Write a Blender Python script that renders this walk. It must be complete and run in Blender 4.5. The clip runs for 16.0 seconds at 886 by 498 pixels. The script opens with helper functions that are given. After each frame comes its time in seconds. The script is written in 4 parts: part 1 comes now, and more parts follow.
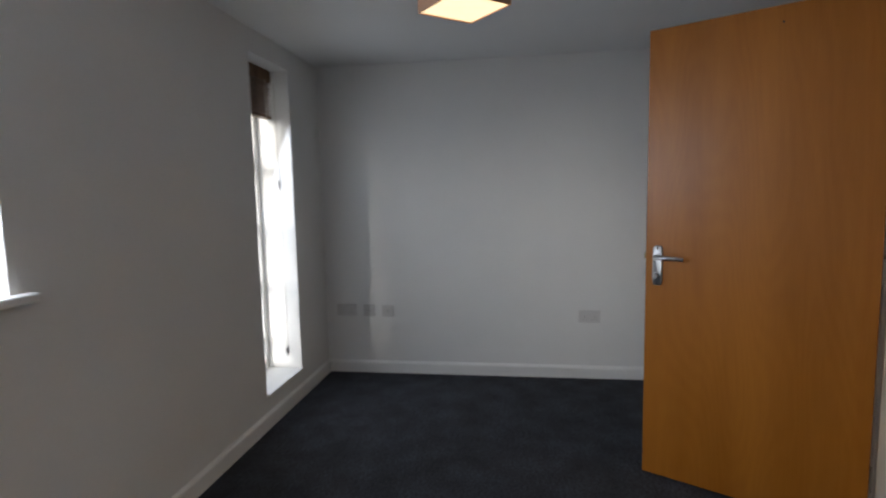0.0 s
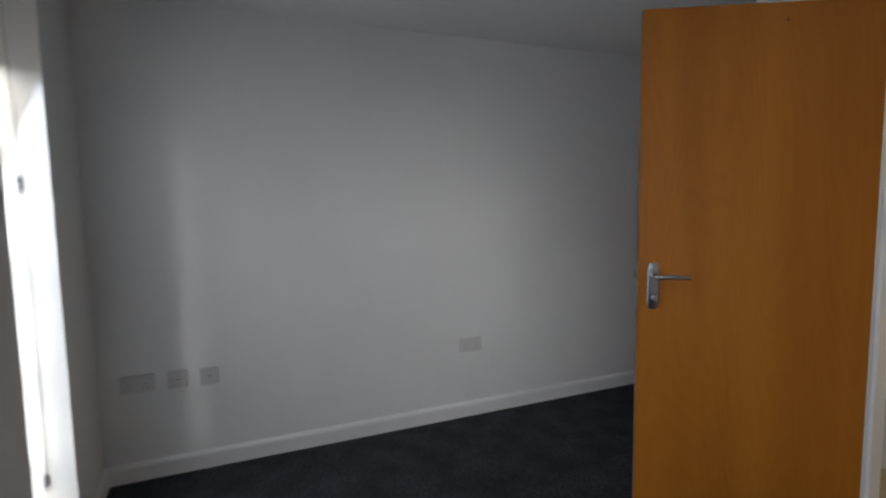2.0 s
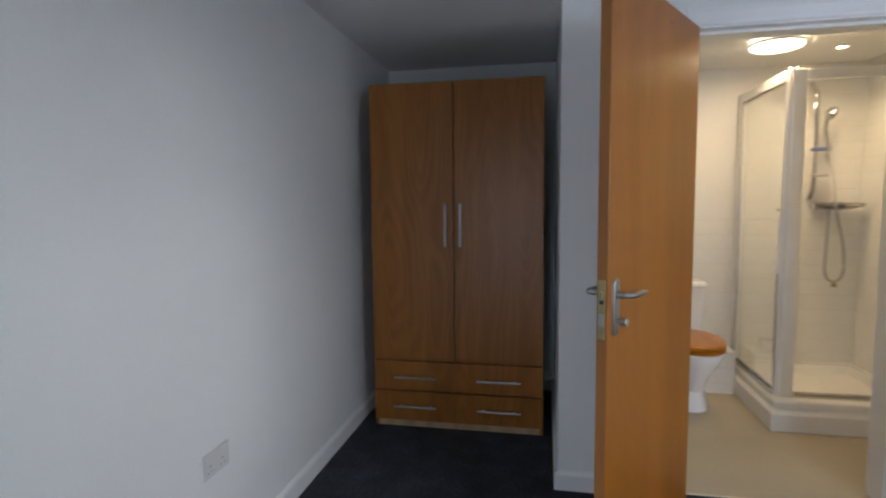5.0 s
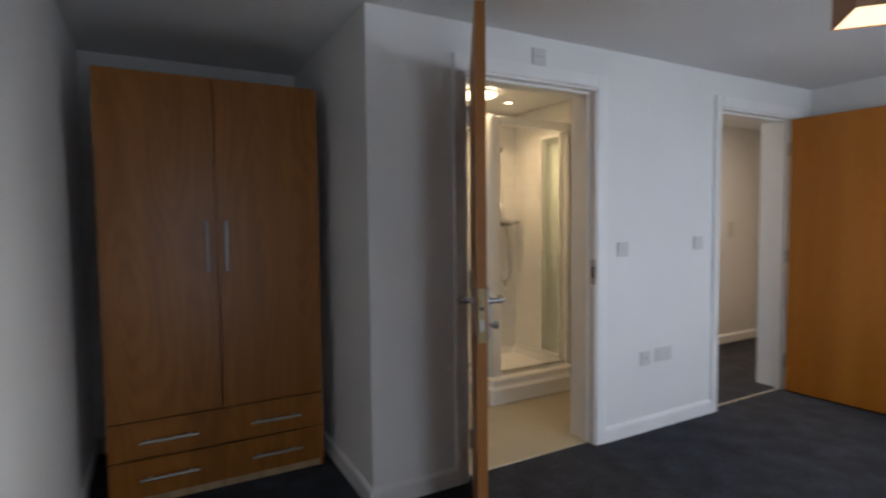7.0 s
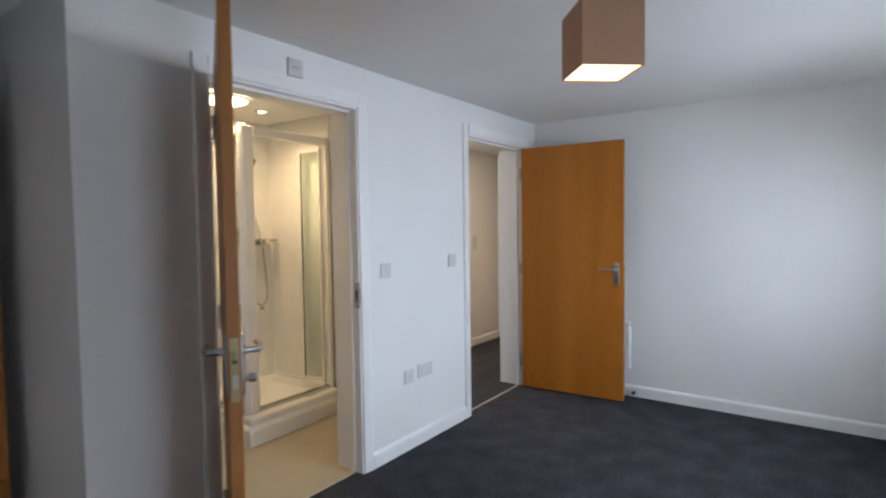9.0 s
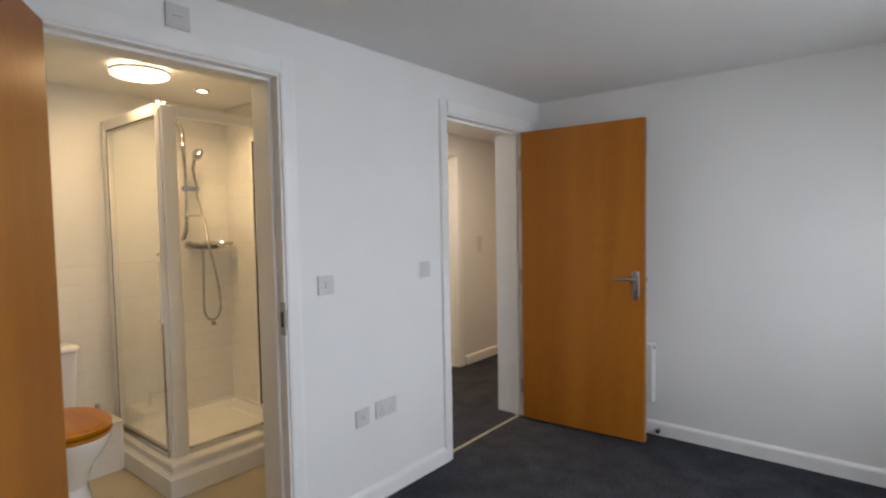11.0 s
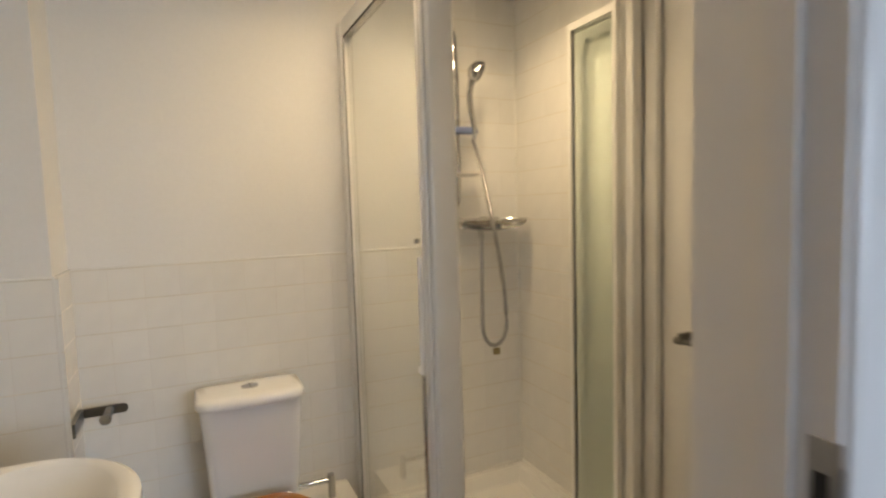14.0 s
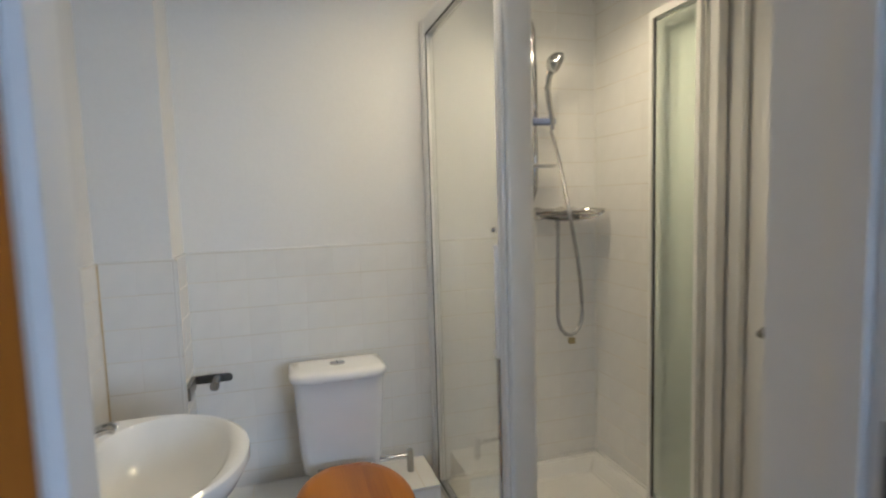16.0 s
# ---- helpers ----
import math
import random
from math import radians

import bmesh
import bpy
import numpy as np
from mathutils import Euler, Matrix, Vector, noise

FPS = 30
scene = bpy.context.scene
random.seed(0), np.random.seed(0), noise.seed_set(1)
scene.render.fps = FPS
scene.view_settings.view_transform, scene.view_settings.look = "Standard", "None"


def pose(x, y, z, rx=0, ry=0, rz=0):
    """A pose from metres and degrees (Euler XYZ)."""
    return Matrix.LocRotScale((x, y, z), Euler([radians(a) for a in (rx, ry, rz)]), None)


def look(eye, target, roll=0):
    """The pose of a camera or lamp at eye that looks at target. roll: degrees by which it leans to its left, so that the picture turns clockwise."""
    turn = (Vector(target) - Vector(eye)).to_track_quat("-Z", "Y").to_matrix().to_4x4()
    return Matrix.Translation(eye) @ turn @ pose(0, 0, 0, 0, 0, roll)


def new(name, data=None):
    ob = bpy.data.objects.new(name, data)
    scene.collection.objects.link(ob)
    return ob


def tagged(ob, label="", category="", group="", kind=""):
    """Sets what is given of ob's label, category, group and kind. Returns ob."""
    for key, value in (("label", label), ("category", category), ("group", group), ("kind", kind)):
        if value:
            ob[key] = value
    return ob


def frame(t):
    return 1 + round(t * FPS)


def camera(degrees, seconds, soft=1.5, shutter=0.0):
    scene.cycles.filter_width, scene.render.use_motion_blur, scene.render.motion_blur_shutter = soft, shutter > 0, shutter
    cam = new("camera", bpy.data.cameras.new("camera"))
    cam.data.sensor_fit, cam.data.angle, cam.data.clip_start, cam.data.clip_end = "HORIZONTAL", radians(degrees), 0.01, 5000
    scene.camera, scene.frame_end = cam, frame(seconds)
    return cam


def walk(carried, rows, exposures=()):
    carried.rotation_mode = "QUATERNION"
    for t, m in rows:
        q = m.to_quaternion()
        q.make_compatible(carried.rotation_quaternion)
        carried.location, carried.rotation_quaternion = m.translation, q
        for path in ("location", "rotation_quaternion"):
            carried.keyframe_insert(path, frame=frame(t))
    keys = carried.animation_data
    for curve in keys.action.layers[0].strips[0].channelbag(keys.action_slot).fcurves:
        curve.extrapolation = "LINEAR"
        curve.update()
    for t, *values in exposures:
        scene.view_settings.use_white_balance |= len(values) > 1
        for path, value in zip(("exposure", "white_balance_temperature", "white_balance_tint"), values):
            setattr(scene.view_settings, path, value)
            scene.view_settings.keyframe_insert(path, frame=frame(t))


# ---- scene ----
cam = camera(79.5, 16.0, 2.2, 0.7)
PATH = [
    (0, (3.75, -1.304, 1.315), (1.782, -1.593, 1.107), -1.2),
    (0.5, (3.589, -1.572, 1.324), (1.6, -1.588, 1.118), -1.1),
    (1, (3.37, -1.827, 1.324), (1.398, -1.559, 1.123), -1.0),
    (1.5, (3.107, -2.04, 1.332), (1.187, -1.516, 1.137), -1.0),
    (2, (2.815, -2.225, 1.326), (0.99, -1.432, 1.13), -0.9),
    (2.5, (2.54, -2.358, 1.326), (0.849, -1.308, 1.133), -0.9),
    (3, (2.206, -2.391, 1.298), (0.687, -1.103, 1.122), -0.8),
    (3.2, (2.097, -2.439, 1.302), (0.676, -1.043, 1.122), -0.6),
    (5.3, (0.934, -2.37, 1.298), (0.757, -0.384, 1.136), -0.6),
    (5.5, (0.828, -2.357, 1.296), (0.796, -0.363, 1.14), -0.6),
    (6, (0.595, -2.299, 1.278), (0.928, -0.332, 1.141), -0.7),
    (6.5, (0.426, -2.253, 1.285), (1.075, -0.366, 1.16), -0.6),
    (7, (0.32, -2.202, 1.29), (1.279, -0.449, 1.182), -0.6),
    (7.5, (0.268, -2.153, 1.303), (1.469, -0.556, 1.202), -0.7),
    (8, (0.255, -2.118, 1.314), (1.673, -0.71, 1.223), -0.7),
    (8.5, (0.294, -2.078, 1.332), (1.856, -0.831, 1.248), -0.7),
    (9, (0.42, -2.062, 1.367), (2.041, -0.894, 1.278), -0.8),
    (9.2, (0.472, -2.069, 1.372), (2.098, -0.908, 1.285), -0.9),
    (11.3, (1.332, -1.85, 1.387), (2.823, -0.522, 1.274), -1.2),
    (11.5, (1.41, -1.782, 1.397), (2.858, -0.408, 1.272), -1.3),
    (12, (1.591, -1.533, 1.377), (2.906, -0.032, 1.235), -1.4),
    (12.5, (1.712, -1.221, 1.375), (2.879, 0.397, 1.223), -1.6),
    (13, (1.753, -0.881, 1.366), (2.793, 0.82, 1.209), -1.7),
    (13.5, (1.787, -0.592, 1.367), (2.746, 1.156, 1.205), -1.6),
    (14, (1.858, -0.335, 1.336), (2.705, 1.47, 1.176), -1.7),
    (14.5, (1.9, -0.177, 1.306), (2.625, 1.68, 1.146), -1.7),
    (15, (1.884, -0.102, 1.271), (2.497, 1.795, 1.117), -1.7),
    (15.5, (1.869, -0.198, 1.275), (2.416, 1.719, 1.11), -1.7),
    (16, (1.833, -0.397, 1.331), (2.41, 1.509, 1.149), -1.7),
]
EXPOSURES = [
    (0.0, -1.14, 6600, 10),
    (3.0, -1.00, 6550, 10),
    (5.5, -0.45, 6100, 10),
    (5.9, -0.56, 6200, 10),
    (6.4, -0.82, 6350, 10),
    (7.0, -0.84, 6500, 11),
    (7.5, -0.53, 6500, 11),
    (8.0, -0.33, 6400, 10),
    (9.0, -0.34, 6350, 10),
    (11.5, -0.63, 7050, 12),
    (12.5, -0.64, 7050, 14),
    (13.5, -0.66, 6250, 10),
    (14.0, -0.66, 6250, 9),
    (14.5, -0.68, 6100, 8),
    (15.0, -0.77, 5750, 8),
    (15.5, -0.80, 5500, 8),
    (16.0, -0.79, 5150, 6),
]
walk(cam, [(t, look(eye, target, roll)) for t, eye, target, roll in PATH], EXPOSURES)

# ---- world, light ----
world = bpy.data.worlds.new("sky")
scene.world = world
world.use_nodes = True
wn = world.node_tree.nodes
sky = wn.new("ShaderNodeTexSky")
sky.sky_type, sky.sun_disc = "NISHITA", False
sky.sun_elevation, sky.sun_rotation = radians(11.4), radians(111)
world.node_tree.links.new(sky.outputs[0], wn["Background"].inputs[0])
wn["Background"].inputs[1].default_value = 0.15
# very broad sun stands in for bright hazy sky, to light the west wall
sun_data = bpy.data.lights.new("sun", "SUN")
sun_data.energy, sun_data.angle, sun_data.color = 15.0, radians(38), (1.0, 0.985, 0.96)
sun_ob = new("sun", sun_data)
sun_ob.matrix_basis = look((18.4, -7.2, 4.0), (0, 0, 0))


def area_lamp(name, eye, target, sx, sy, watts, color, disk=False, spread=180):
    d = bpy.data.lights.new(name, "AREA")
    d.shape = "ELLIPSE" if disk else "RECTANGLE"
    d.size, d.size_y, d.energy, d.color, d.spread = sx, sy, watts, color, radians(spread)
    ob = new(name, d)
    ob.matrix_basis = look(eye, target)
    return ob


DAY = (0.735, 0.84, 1.0)
WARM = (1.0, 0.71, 0.385)
area_lamp("sky_light_tall_window", (0.745, -3.06, 1.0), (0.745, 0, -0.2), 0.46, 1.62, 15, DAY, False, 165)
area_lamp("sky_light_wide_window", (3.2, -3.06, 1.52), (3.0, 0, -1.0), 1.40, 0.90, 63, DAY, False, 156)
area_lamp("round_lamp_light", (2.36, 1.0, 2.145), (2.36, 1.0, 0), 0.25, 0.25, 12, WARM, True)
area_lamp("downlight_light", (2.797, 1.235, 2.185), (2.797, 1.235, 0), 0.05, 0.05, 3.8, WARM, True, 130)
# added light that brightens the hall; its fitting is never in view
area_lamp("hall_fill_light", (4.45, 0.70, 2.185), (4.45, 0.70, 0), 0.2, 0.2, 22, (1.0, 0.84, 0.68), True)
# warm fill added out of view to tint the far bathroom doorway
area_lamp("far_bathroom_fill", (4.9, 2.2, 2.19), (4.9, 2.2, 0), 0.2, 0.2, 22, WARM, True)
# hidden warm fill for the end room, whose own source is out of sight
area_lamp("end_room_fill", (7.3, 0.2, 2.185), (7.3, 0.2, 0), 0.25, 0.25, 16, WARM, True)
area_lamp("pendant_bulb_light", (2.14, -1.465, 1.95), (2.14, -1.465, 0), 0.1, 0.1, 9, WARM, True)


# ---- materials ----
def material(name, color, rough=0.5, metal=0.0, grain=0.0, grain_scale=60.0, stain=0.0, stain_scale=2.0, bump=0.0, bump_scale=200.0, coat=0.0, stretch=(1, 1, 1), rough_var=0.0):
    m = bpy.data.materials.new(name)
    m.use_nodes = True
    n, l = m.node_tree.nodes, m.node_tree.links
    b = n["Principled BSDF"]
    b.inputs["Base Color"].default_value = (*color, 1)
    b.inputs["Roughness"].default_value = rough
    b.inputs["Metallic"].default_value = metal
    b.inputs["Coat Weight"].default_value = coat
    co = n.new("ShaderNodeTexCoord")
    mp = n.new("ShaderNodeMapping")
    mp.inputs["Scale"].default_value = stretch
    l.new(co.outputs["Object"], mp.inputs[0])
    last = None
    for amount, scale, detail in ((stain, stain_scale, 3), (grain, grain_scale, 5)):
        if amount <= 0:
            continue
        t = n.new("ShaderNodeTexNoise")
        t.inputs["Scale"].default_value, t.inputs["Detail"].default_value = scale, detail
        l.new(mp.outputs[0], t.inputs["Vector"])
        r = n.new("ShaderNodeMapRange")
        r.inputs["From Min"].default_value, r.inputs["From Max"].default_value = 0.3, 0.7
        r.inputs["To Min"].default_value, r.inputs["To Max"].default_value = 1 - amount, 1 + amount * 0.6
        l.new(t.outputs["Fac"], r.inputs["Value"])
        mx = n.new("ShaderNodeVectorMath")
        mx.operation = "MULTIPLY"
        if last is None:
            mx.inputs[0].default_value = color
        else:
            l.new(last, mx.inputs[0])
        l.new(r.outputs[0], mx.inputs[1])
        last = mx.outputs[0]
    if last is not None:
        l.new(last, b.inputs["Base Color"])
    if rough_var > 0:
        t = n.new("ShaderNodeTexNoise")
        t.inputs["Scale"].default_value = 7
        l.new(co.outputs["Object"], t.inputs["Vector"])
        r = n.new("ShaderNodeMapRange")
        r.inputs["To Min"].default_value, r.inputs["To Max"].default_value = max(0, rough - rough_var), rough + rough_var
        l.new(t.outputs["Fac"], r.inputs["Value"])
        l.new(r.outputs[0], b.inputs["Roughness"])
    if bump > 0:
        t = n.new("ShaderNodeTexNoise")
        t.inputs["Scale"].default_value, t.inputs["Detail"].default_value = bump_scale, 4
        l.new(mp.outputs[0], t.inputs["Vector"])
        u = n.new("ShaderNodeBump")
        u.inputs["Strength"].default_value, u.inputs["Distance"].default_value = bump, 0.004
        l.new(t.outputs["Fac"], u.inputs["Height"])
        l.new(u.outputs[0], b.inputs["Normal"])
    return m


def wood(name, dark, light, rough, scale=1.0, wave=6.0, coat=0.0, figure=0.28, rings=0.0, staves=0.0):
    """Wood with upright grain: long fibres, broad bands and arched figures; or, with a width of staves, glued strips lying along y."""
    m = bpy.data.materials.new(name)
    m.use_nodes = True
    n, l = m.node_tree.nodes, m.node_tree.links
    b = n["Principled BSDF"]
    b.inputs["Roughness"].default_value = rough
    b.inputs["Coat Weight"].default_value = coat
    b.inputs["Coat Roughness"].default_value = 0.25
    b.inputs["Specular IOR Level"].default_value = 0.3
    co = n.new("ShaderNodeTexCoord")
    mp = n.new("ShaderNodeMapping")
    mp.inputs["Scale"].default_value = (9 * scale, 0.7 * scale, 9 * scale) if staves else (9 * scale, 9 * scale, 0.7 * scale)
    l.new(co.outputs["Object"], mp.inputs[0])
    band = n.new("ShaderNodeTexNoise")
    band.inputs["Scale"].default_value, band.inputs["Detail"].default_value, band.inputs["Distortion"].default_value = 1.1, 3, 0.6
    l.new(mp.outputs[0], band.inputs["Vector"])
    ring = n.new("ShaderNodeTexWave")
    ring.inputs["Scale"].default_value, ring.inputs["Distortion"].default_value = 0.35, wave
    ring.inputs["Detail"].default_value, ring.inputs["Detail Scale"].default_value = 3, 0.9
    l.new(mp.outputs[0], ring.inputs["Vector"])
    mp2 = n.new("ShaderNodeMapping")
    mp2.inputs["Scale"].default_value = (260, 7, 260) if staves else (260, 260, 7)
    l.new(co.outputs["Object"], mp2.inputs[0])
    fib = n.new("ShaderNodeTexNoise")
    fib.inputs["Scale"].default_value, fib.inputs["Detail"].default_value = 1.0, 4
    l.new(mp2.outputs[0], fib.inputs["Vector"])
    a = n.new("ShaderNodeMath")
    a.operation = "MULTIPLY_ADD"
    l.new(ring.outputs["Fac"], a.inputs[0])
    a.inputs[1].default_value = figure
    l.new(band.outputs["Fac"], a.inputs[2])
    a2 = n.new("ShaderNodeMath")
    a2.operation = "MULTIPLY_ADD"
    l.new(fib.outputs["Fac"], a2.inputs[0])
    a2.inputs[1].default_value = 0.35
    l.new(a.outputs[0], a2.inputs[2])
    total = a2.outputs[0]
    if staves > 0:
        # each glued strip has a tone of its own
        xyz = n.new("ShaderNodeSeparateXYZ")
        l.new(co.outputs["Object"], xyz.inputs[0])
        count = n.new("ShaderNodeMath")
        count.operation = "MULTIPLY"
        l.new(xyz.outputs["X"], count.inputs[0])
        count.inputs[1].default_value = 1 / staves
        strip = n.new("ShaderNodeMath")
        strip.operation = "FLOOR"
        l.new(count.outputs[0], strip.inputs[0])
        tone = n.new("ShaderNodeTexWhiteNoise")
        tone.noise_dimensions = "1D"
        l.new(strip.outputs[0], tone.inputs["W"])
        a4 = n.new("ShaderNodeMath")
        a4.operation = "MULTIPLY_ADD"
        l.new(tone.outputs["Value"], a4.inputs[0])
        a4.inputs[1].default_value = 0.34
        l.new(total, a4.inputs[2])
        total = a4.outputs[0]
    if rings > 0:
        # cathedral figure: growth rings as level lines of a long stretched noise
        mp3 = n.new("ShaderNodeMapping")
        mp3.inputs["Scale"].default_value = (3.6, 3.6, 0.62)
        l.new(co.outputs["Object"], mp3.inputs[0])
        field = n.new("ShaderNodeTexNoise")
        field.inputs["Scale"].default_value, field.inputs["Detail"].default_value, field.inputs["Roughness"].default_value = 1.0, 1.6, 0.42
        l.new(mp3.outputs[0], field.inputs["Vector"])
        turns = n.new("ShaderNodeMath")
        turns.operation = "MULTIPLY"
        l.new(field.outputs["Fac"], turns.inputs[0])
        turns.inputs[1].default_value = 150.0
        wavy = n.new("ShaderNodeMath")
        wavy.operation = "SINE"
        l.new(turns.outputs[0], wavy.inputs[0])
        a3 = n.new("ShaderNodeMath")
        a3.operation = "MULTIPLY_ADD"
        l.new(wavy.outputs[0], a3.inputs[0])
        a3.inputs[1].default_value = rings
        l.new(total, a3.inputs[2])
        total = a3.outputs[0]
    ramp = n.new("ShaderNodeValToRGB")
    ramp.color_ramp.elements[0].position, ramp.color_ramp.elements[0].color = 0.55, (*dark, 1)
    ramp.color_ramp.elements[1].position, ramp.color_ramp.elements[1].color = 1.05, (*light, 1)
    l.new(total, ramp.inputs[0])
    l.new(ramp.outputs[0], b.inputs["Base Color"])
    u = n.new("ShaderNodeBump")
    u.inputs["Strength"].default_value, u.inputs["Distance"].default_value = 0.12, 0.001
    l.new(fib.outputs["Fac"], u.inputs["Height"])
    l.new(u.outputs[0], b.inputs["Normal"])
    return m


def glowing(name, color, strength):
    m = bpy.data.materials.new(name)
    m.use_nodes = True
    b = m.node_tree.nodes["Principled BSDF"]
    b.inputs["Base Color"].default_value = (0.8, 0.8, 0.8, 1)
    b.inputs["Emission Color"].default_value = (*color, 1)
    b.inputs["Emission Strength"].default_value = strength
    return m


def clear_glass(name, color, ior=1.45):
    m = bpy.data.materials.new(name)
    m.use_nodes = True
    b = m.node_tree.nodes["Principled BSDF"]
    b.inputs["Base Color"].default_value = (*color, 1)
    b.inputs["Roughness"].default_value = 0.02
    b.inputs["IOR"].default_value = ior
    b.inputs["Transmission Weight"].default_value = 1.0
    return m


def tile_material():
    m = material("white_glazed_tile", (0.80, 0.79, 0.76), 0.16, stain=0.04, stain_scale=9, bump=0.05, bump_scale=14, rough_var=0.05)
    n, l = m.node_tree.nodes, m.node_tree.links
    b = n["Principled BSDF"]
    info = n.new("ShaderNodeObjectInfo")
    r = n.new("ShaderNodeMapRange")
    r.inputs["To Min"].default_value, r.inputs["To Max"].default_value = 0.975, 1.01
    l.new(info.outputs["Random"], r.inputs["Value"])
    mx = n.new("ShaderNodeVectorMath")
    mx.operation = "MULTIPLY"
    l.new(b.inputs["Base Color"].links[0].from_socket, mx.inputs[0])
    l.new(r.outputs[0], mx.inputs[1])
    l.new(mx.outputs[0], b.inputs["Base Color"])
    return m


M_WALL = material("white_wall_paint", (0.76, 0.755, 0.74), 0.75, stain=0.035, stain_scale=1.3, grain=0.015, grain_scale=90, bump=0.10, bump_scale=160)
M_CEIL = material("white_ceiling_paint", (0.78, 0.78, 0.77), 0.85, stain=0.03, stain_scale=1.1, bump=0.08, bump_scale=120)
M_TRIM = material("white_satin_trim_paint", (0.80, 0.795, 0.78), 0.38, stain=0.03, stain_scale=5, bump=0.03, bump_scale=40, rough_var=0.06)
M_CARPET = material("charcoal_carpet", (0.027, 0.030, 0.041), 0.95, grain=0.8, grain_scale=70, stain=0.55, stain_scale=6.0, bump=1.0, bump_scale=300)
M_VINYL = material("beige_vinyl_floor", (0.40, 0.345, 0.245), 0.42, grain=0.06, grain_scale=220, stain=0.07, stain_scale=2.2, bump=0.06, bump_scale=180, rough_var=0.08)
M_DOOR = wood("maple_veneer", (0.32, 0.104, 0.008), (0.42, 0.148, 0.016), 0.40, 0.45, 3.0, 0.12, 0.08, 0.035)
M_LIP = wood("door_edge_lipping", (0.22, 0.085, 0.022), (0.33, 0.14, 0.04), 0.45, 1.0, 2.0)
M_OAK = wood("oak_effect_board", (0.215, 0.075, 0.009), (0.295, 0.110, 0.016), 0.40, 0.9, 8.0, 0.08, 0.12, 0.11)
M_PLINTH = wood("pale_plinth_board", (0.30, 0.20, 0.11), (0.42, 0.30, 0.17), 0.5)
M_SEAT = wood("varnished_pine", (0.25, 0.074, 0.001), (0.43, 0.155, 0.002), 0.30, 1.0, 4.0, 0.14, 0.12, 0.0, 0.062)
M_STEEL = material("brushed_steel", (0.42, 0.42, 0.42), 0.30, 1.0, grain=0.10, grain_scale=300, stretch=(1, 1, 0.05), rough_var=0.06)
M_STEEL_DARK = material("dull_dark_steel", (0.22, 0.21, 0.19), 0.32, 1.0, stain=0.08, stain_scale=60, rough_var=0.06)
M_CHROME = material("chrome", (0.56, 0.56, 0.57), 0.09, 1.0, stain=0.04, stain_scale=12, rough_var=0.04)
M_HOSE = material("ribbed_steel_hose", (0.40, 0.40, 0.41), 0.32, 1.0, stain=0.1, stain_scale=40)
M_BRASS = material("brass_lock_plate", (0.40, 0.33, 0.18), 0.30, 1.0, stain=0.15, stain_scale=30)
# near-black colour in place of the shade inside small holes and slots
M_DARK = material("recess_shade", (0.02, 0.02, 0.02), 0.6)
M_ALU = material("satin_white_aluminium", (0.82, 0.815, 0.80), 0.32, 0.20, stain=0.05, stain_scale=6, rough_var=0.05)
M_POST = material("pale_frosted_profile", (0.92, 0.915, 0.90), 0.42, 0.35, stain=0.05, stain_scale=4, rough_var=0.06)
M_SEAL = material("black_rubber_seal", (0.02, 0.02, 0.02), 0.55)
M_CERAMIC = material("white_ceramic", (0.82, 0.815, 0.80), 0.09, stain=0.02, stain_scale=6, rough_var=0.03)
M_ACRYLIC = material("white_acrylic", (0.80, 0.79, 0.76), 0.20, stain=0.03, stain_scale=4, rough_var=0.05)
M_PLASTIC = material("white_plastic", (0.66, 0.645, 0.615), 0.35, stain=0.03, stain_scale=20)
M_GREYLINE = material("grey_moulding_line", (0.22, 0.22, 0.22), 0.5)
M_GROUT = material("pale_grout", (0.70, 0.65, 0.555), 0.85, stain=0.15, stain_scale=6, grain=0.1, grain_scale=120)
M_TAN = material("aged_tan_sealant", (0.55, 0.44, 0.26), 0.6, stain=0.3, stain_scale=9)
M_SILICONE = material("white_silicone", (0.78, 0.77, 0.73), 0.4)
M_TILE = tile_material()
M_GLASS = clear_glass("shower_glass", (0.965, 0.985, 0.972))
M_GLASS_DOOR = clear_glass("tinted_door_glass", (0.89, 0.94, 0.91))
M_SMOKY = clear_glass("smoky_clear_plastic", (0.86, 0.85, 0.83), 1.12)
M_PLATE = material("grey_white_plate_plastic", (0.60, 0.585, 0.575), 0.32, stain=0.03, stain_scale=20)
M_PANE = clear_glass("window_glass", (0.98, 0.99, 0.99))
M_SHADE = material("tan_fabric_shade", (0.46, 0.27, 0.17), 0.9, grain=0.12, grain_scale=380, stain=0.04, stain_scale=8, bump=0.3, bump_scale=500)
M_BLIND = wood("brown_wooden_slat", (0.08, 0.035, 0.012), (0.17, 0.085, 0.035), 0.45)
M_CORD = material("pale_cord", (0.55, 0.52, 0.45), 0.8)
M_BLUE = material("blue_grey_plastic", (0.16, 0.20, 0.36), 0.35)
M_GLOW_ROUND = glowing("round_lamp_diffuser", (1.0, 0.80, 0.52), 9.0)
M_GLOW_SPOT = glowing("downlight_bulb", (1.0, 0.82, 0.55), 14.0)
M_GLOW_PENDANT = glowing("pendant_diffuser", (1.0, 0.72, 0.40), 3.2)
M_GROUND = material("grey_paving", (0.12, 0.118, 0.11), 0.9, grain=0.2, grain_scale=3, stain=0.3, stain_scale=0.3)
# peach base colour carries the warm light on the end room's walls
M_PEACH = material("warm_lit_wall_paint", (0.70, 0.50, 0.38), 0.75, stain=0.04, stain_scale=1.3, bump=0.08, bump_scale=160)
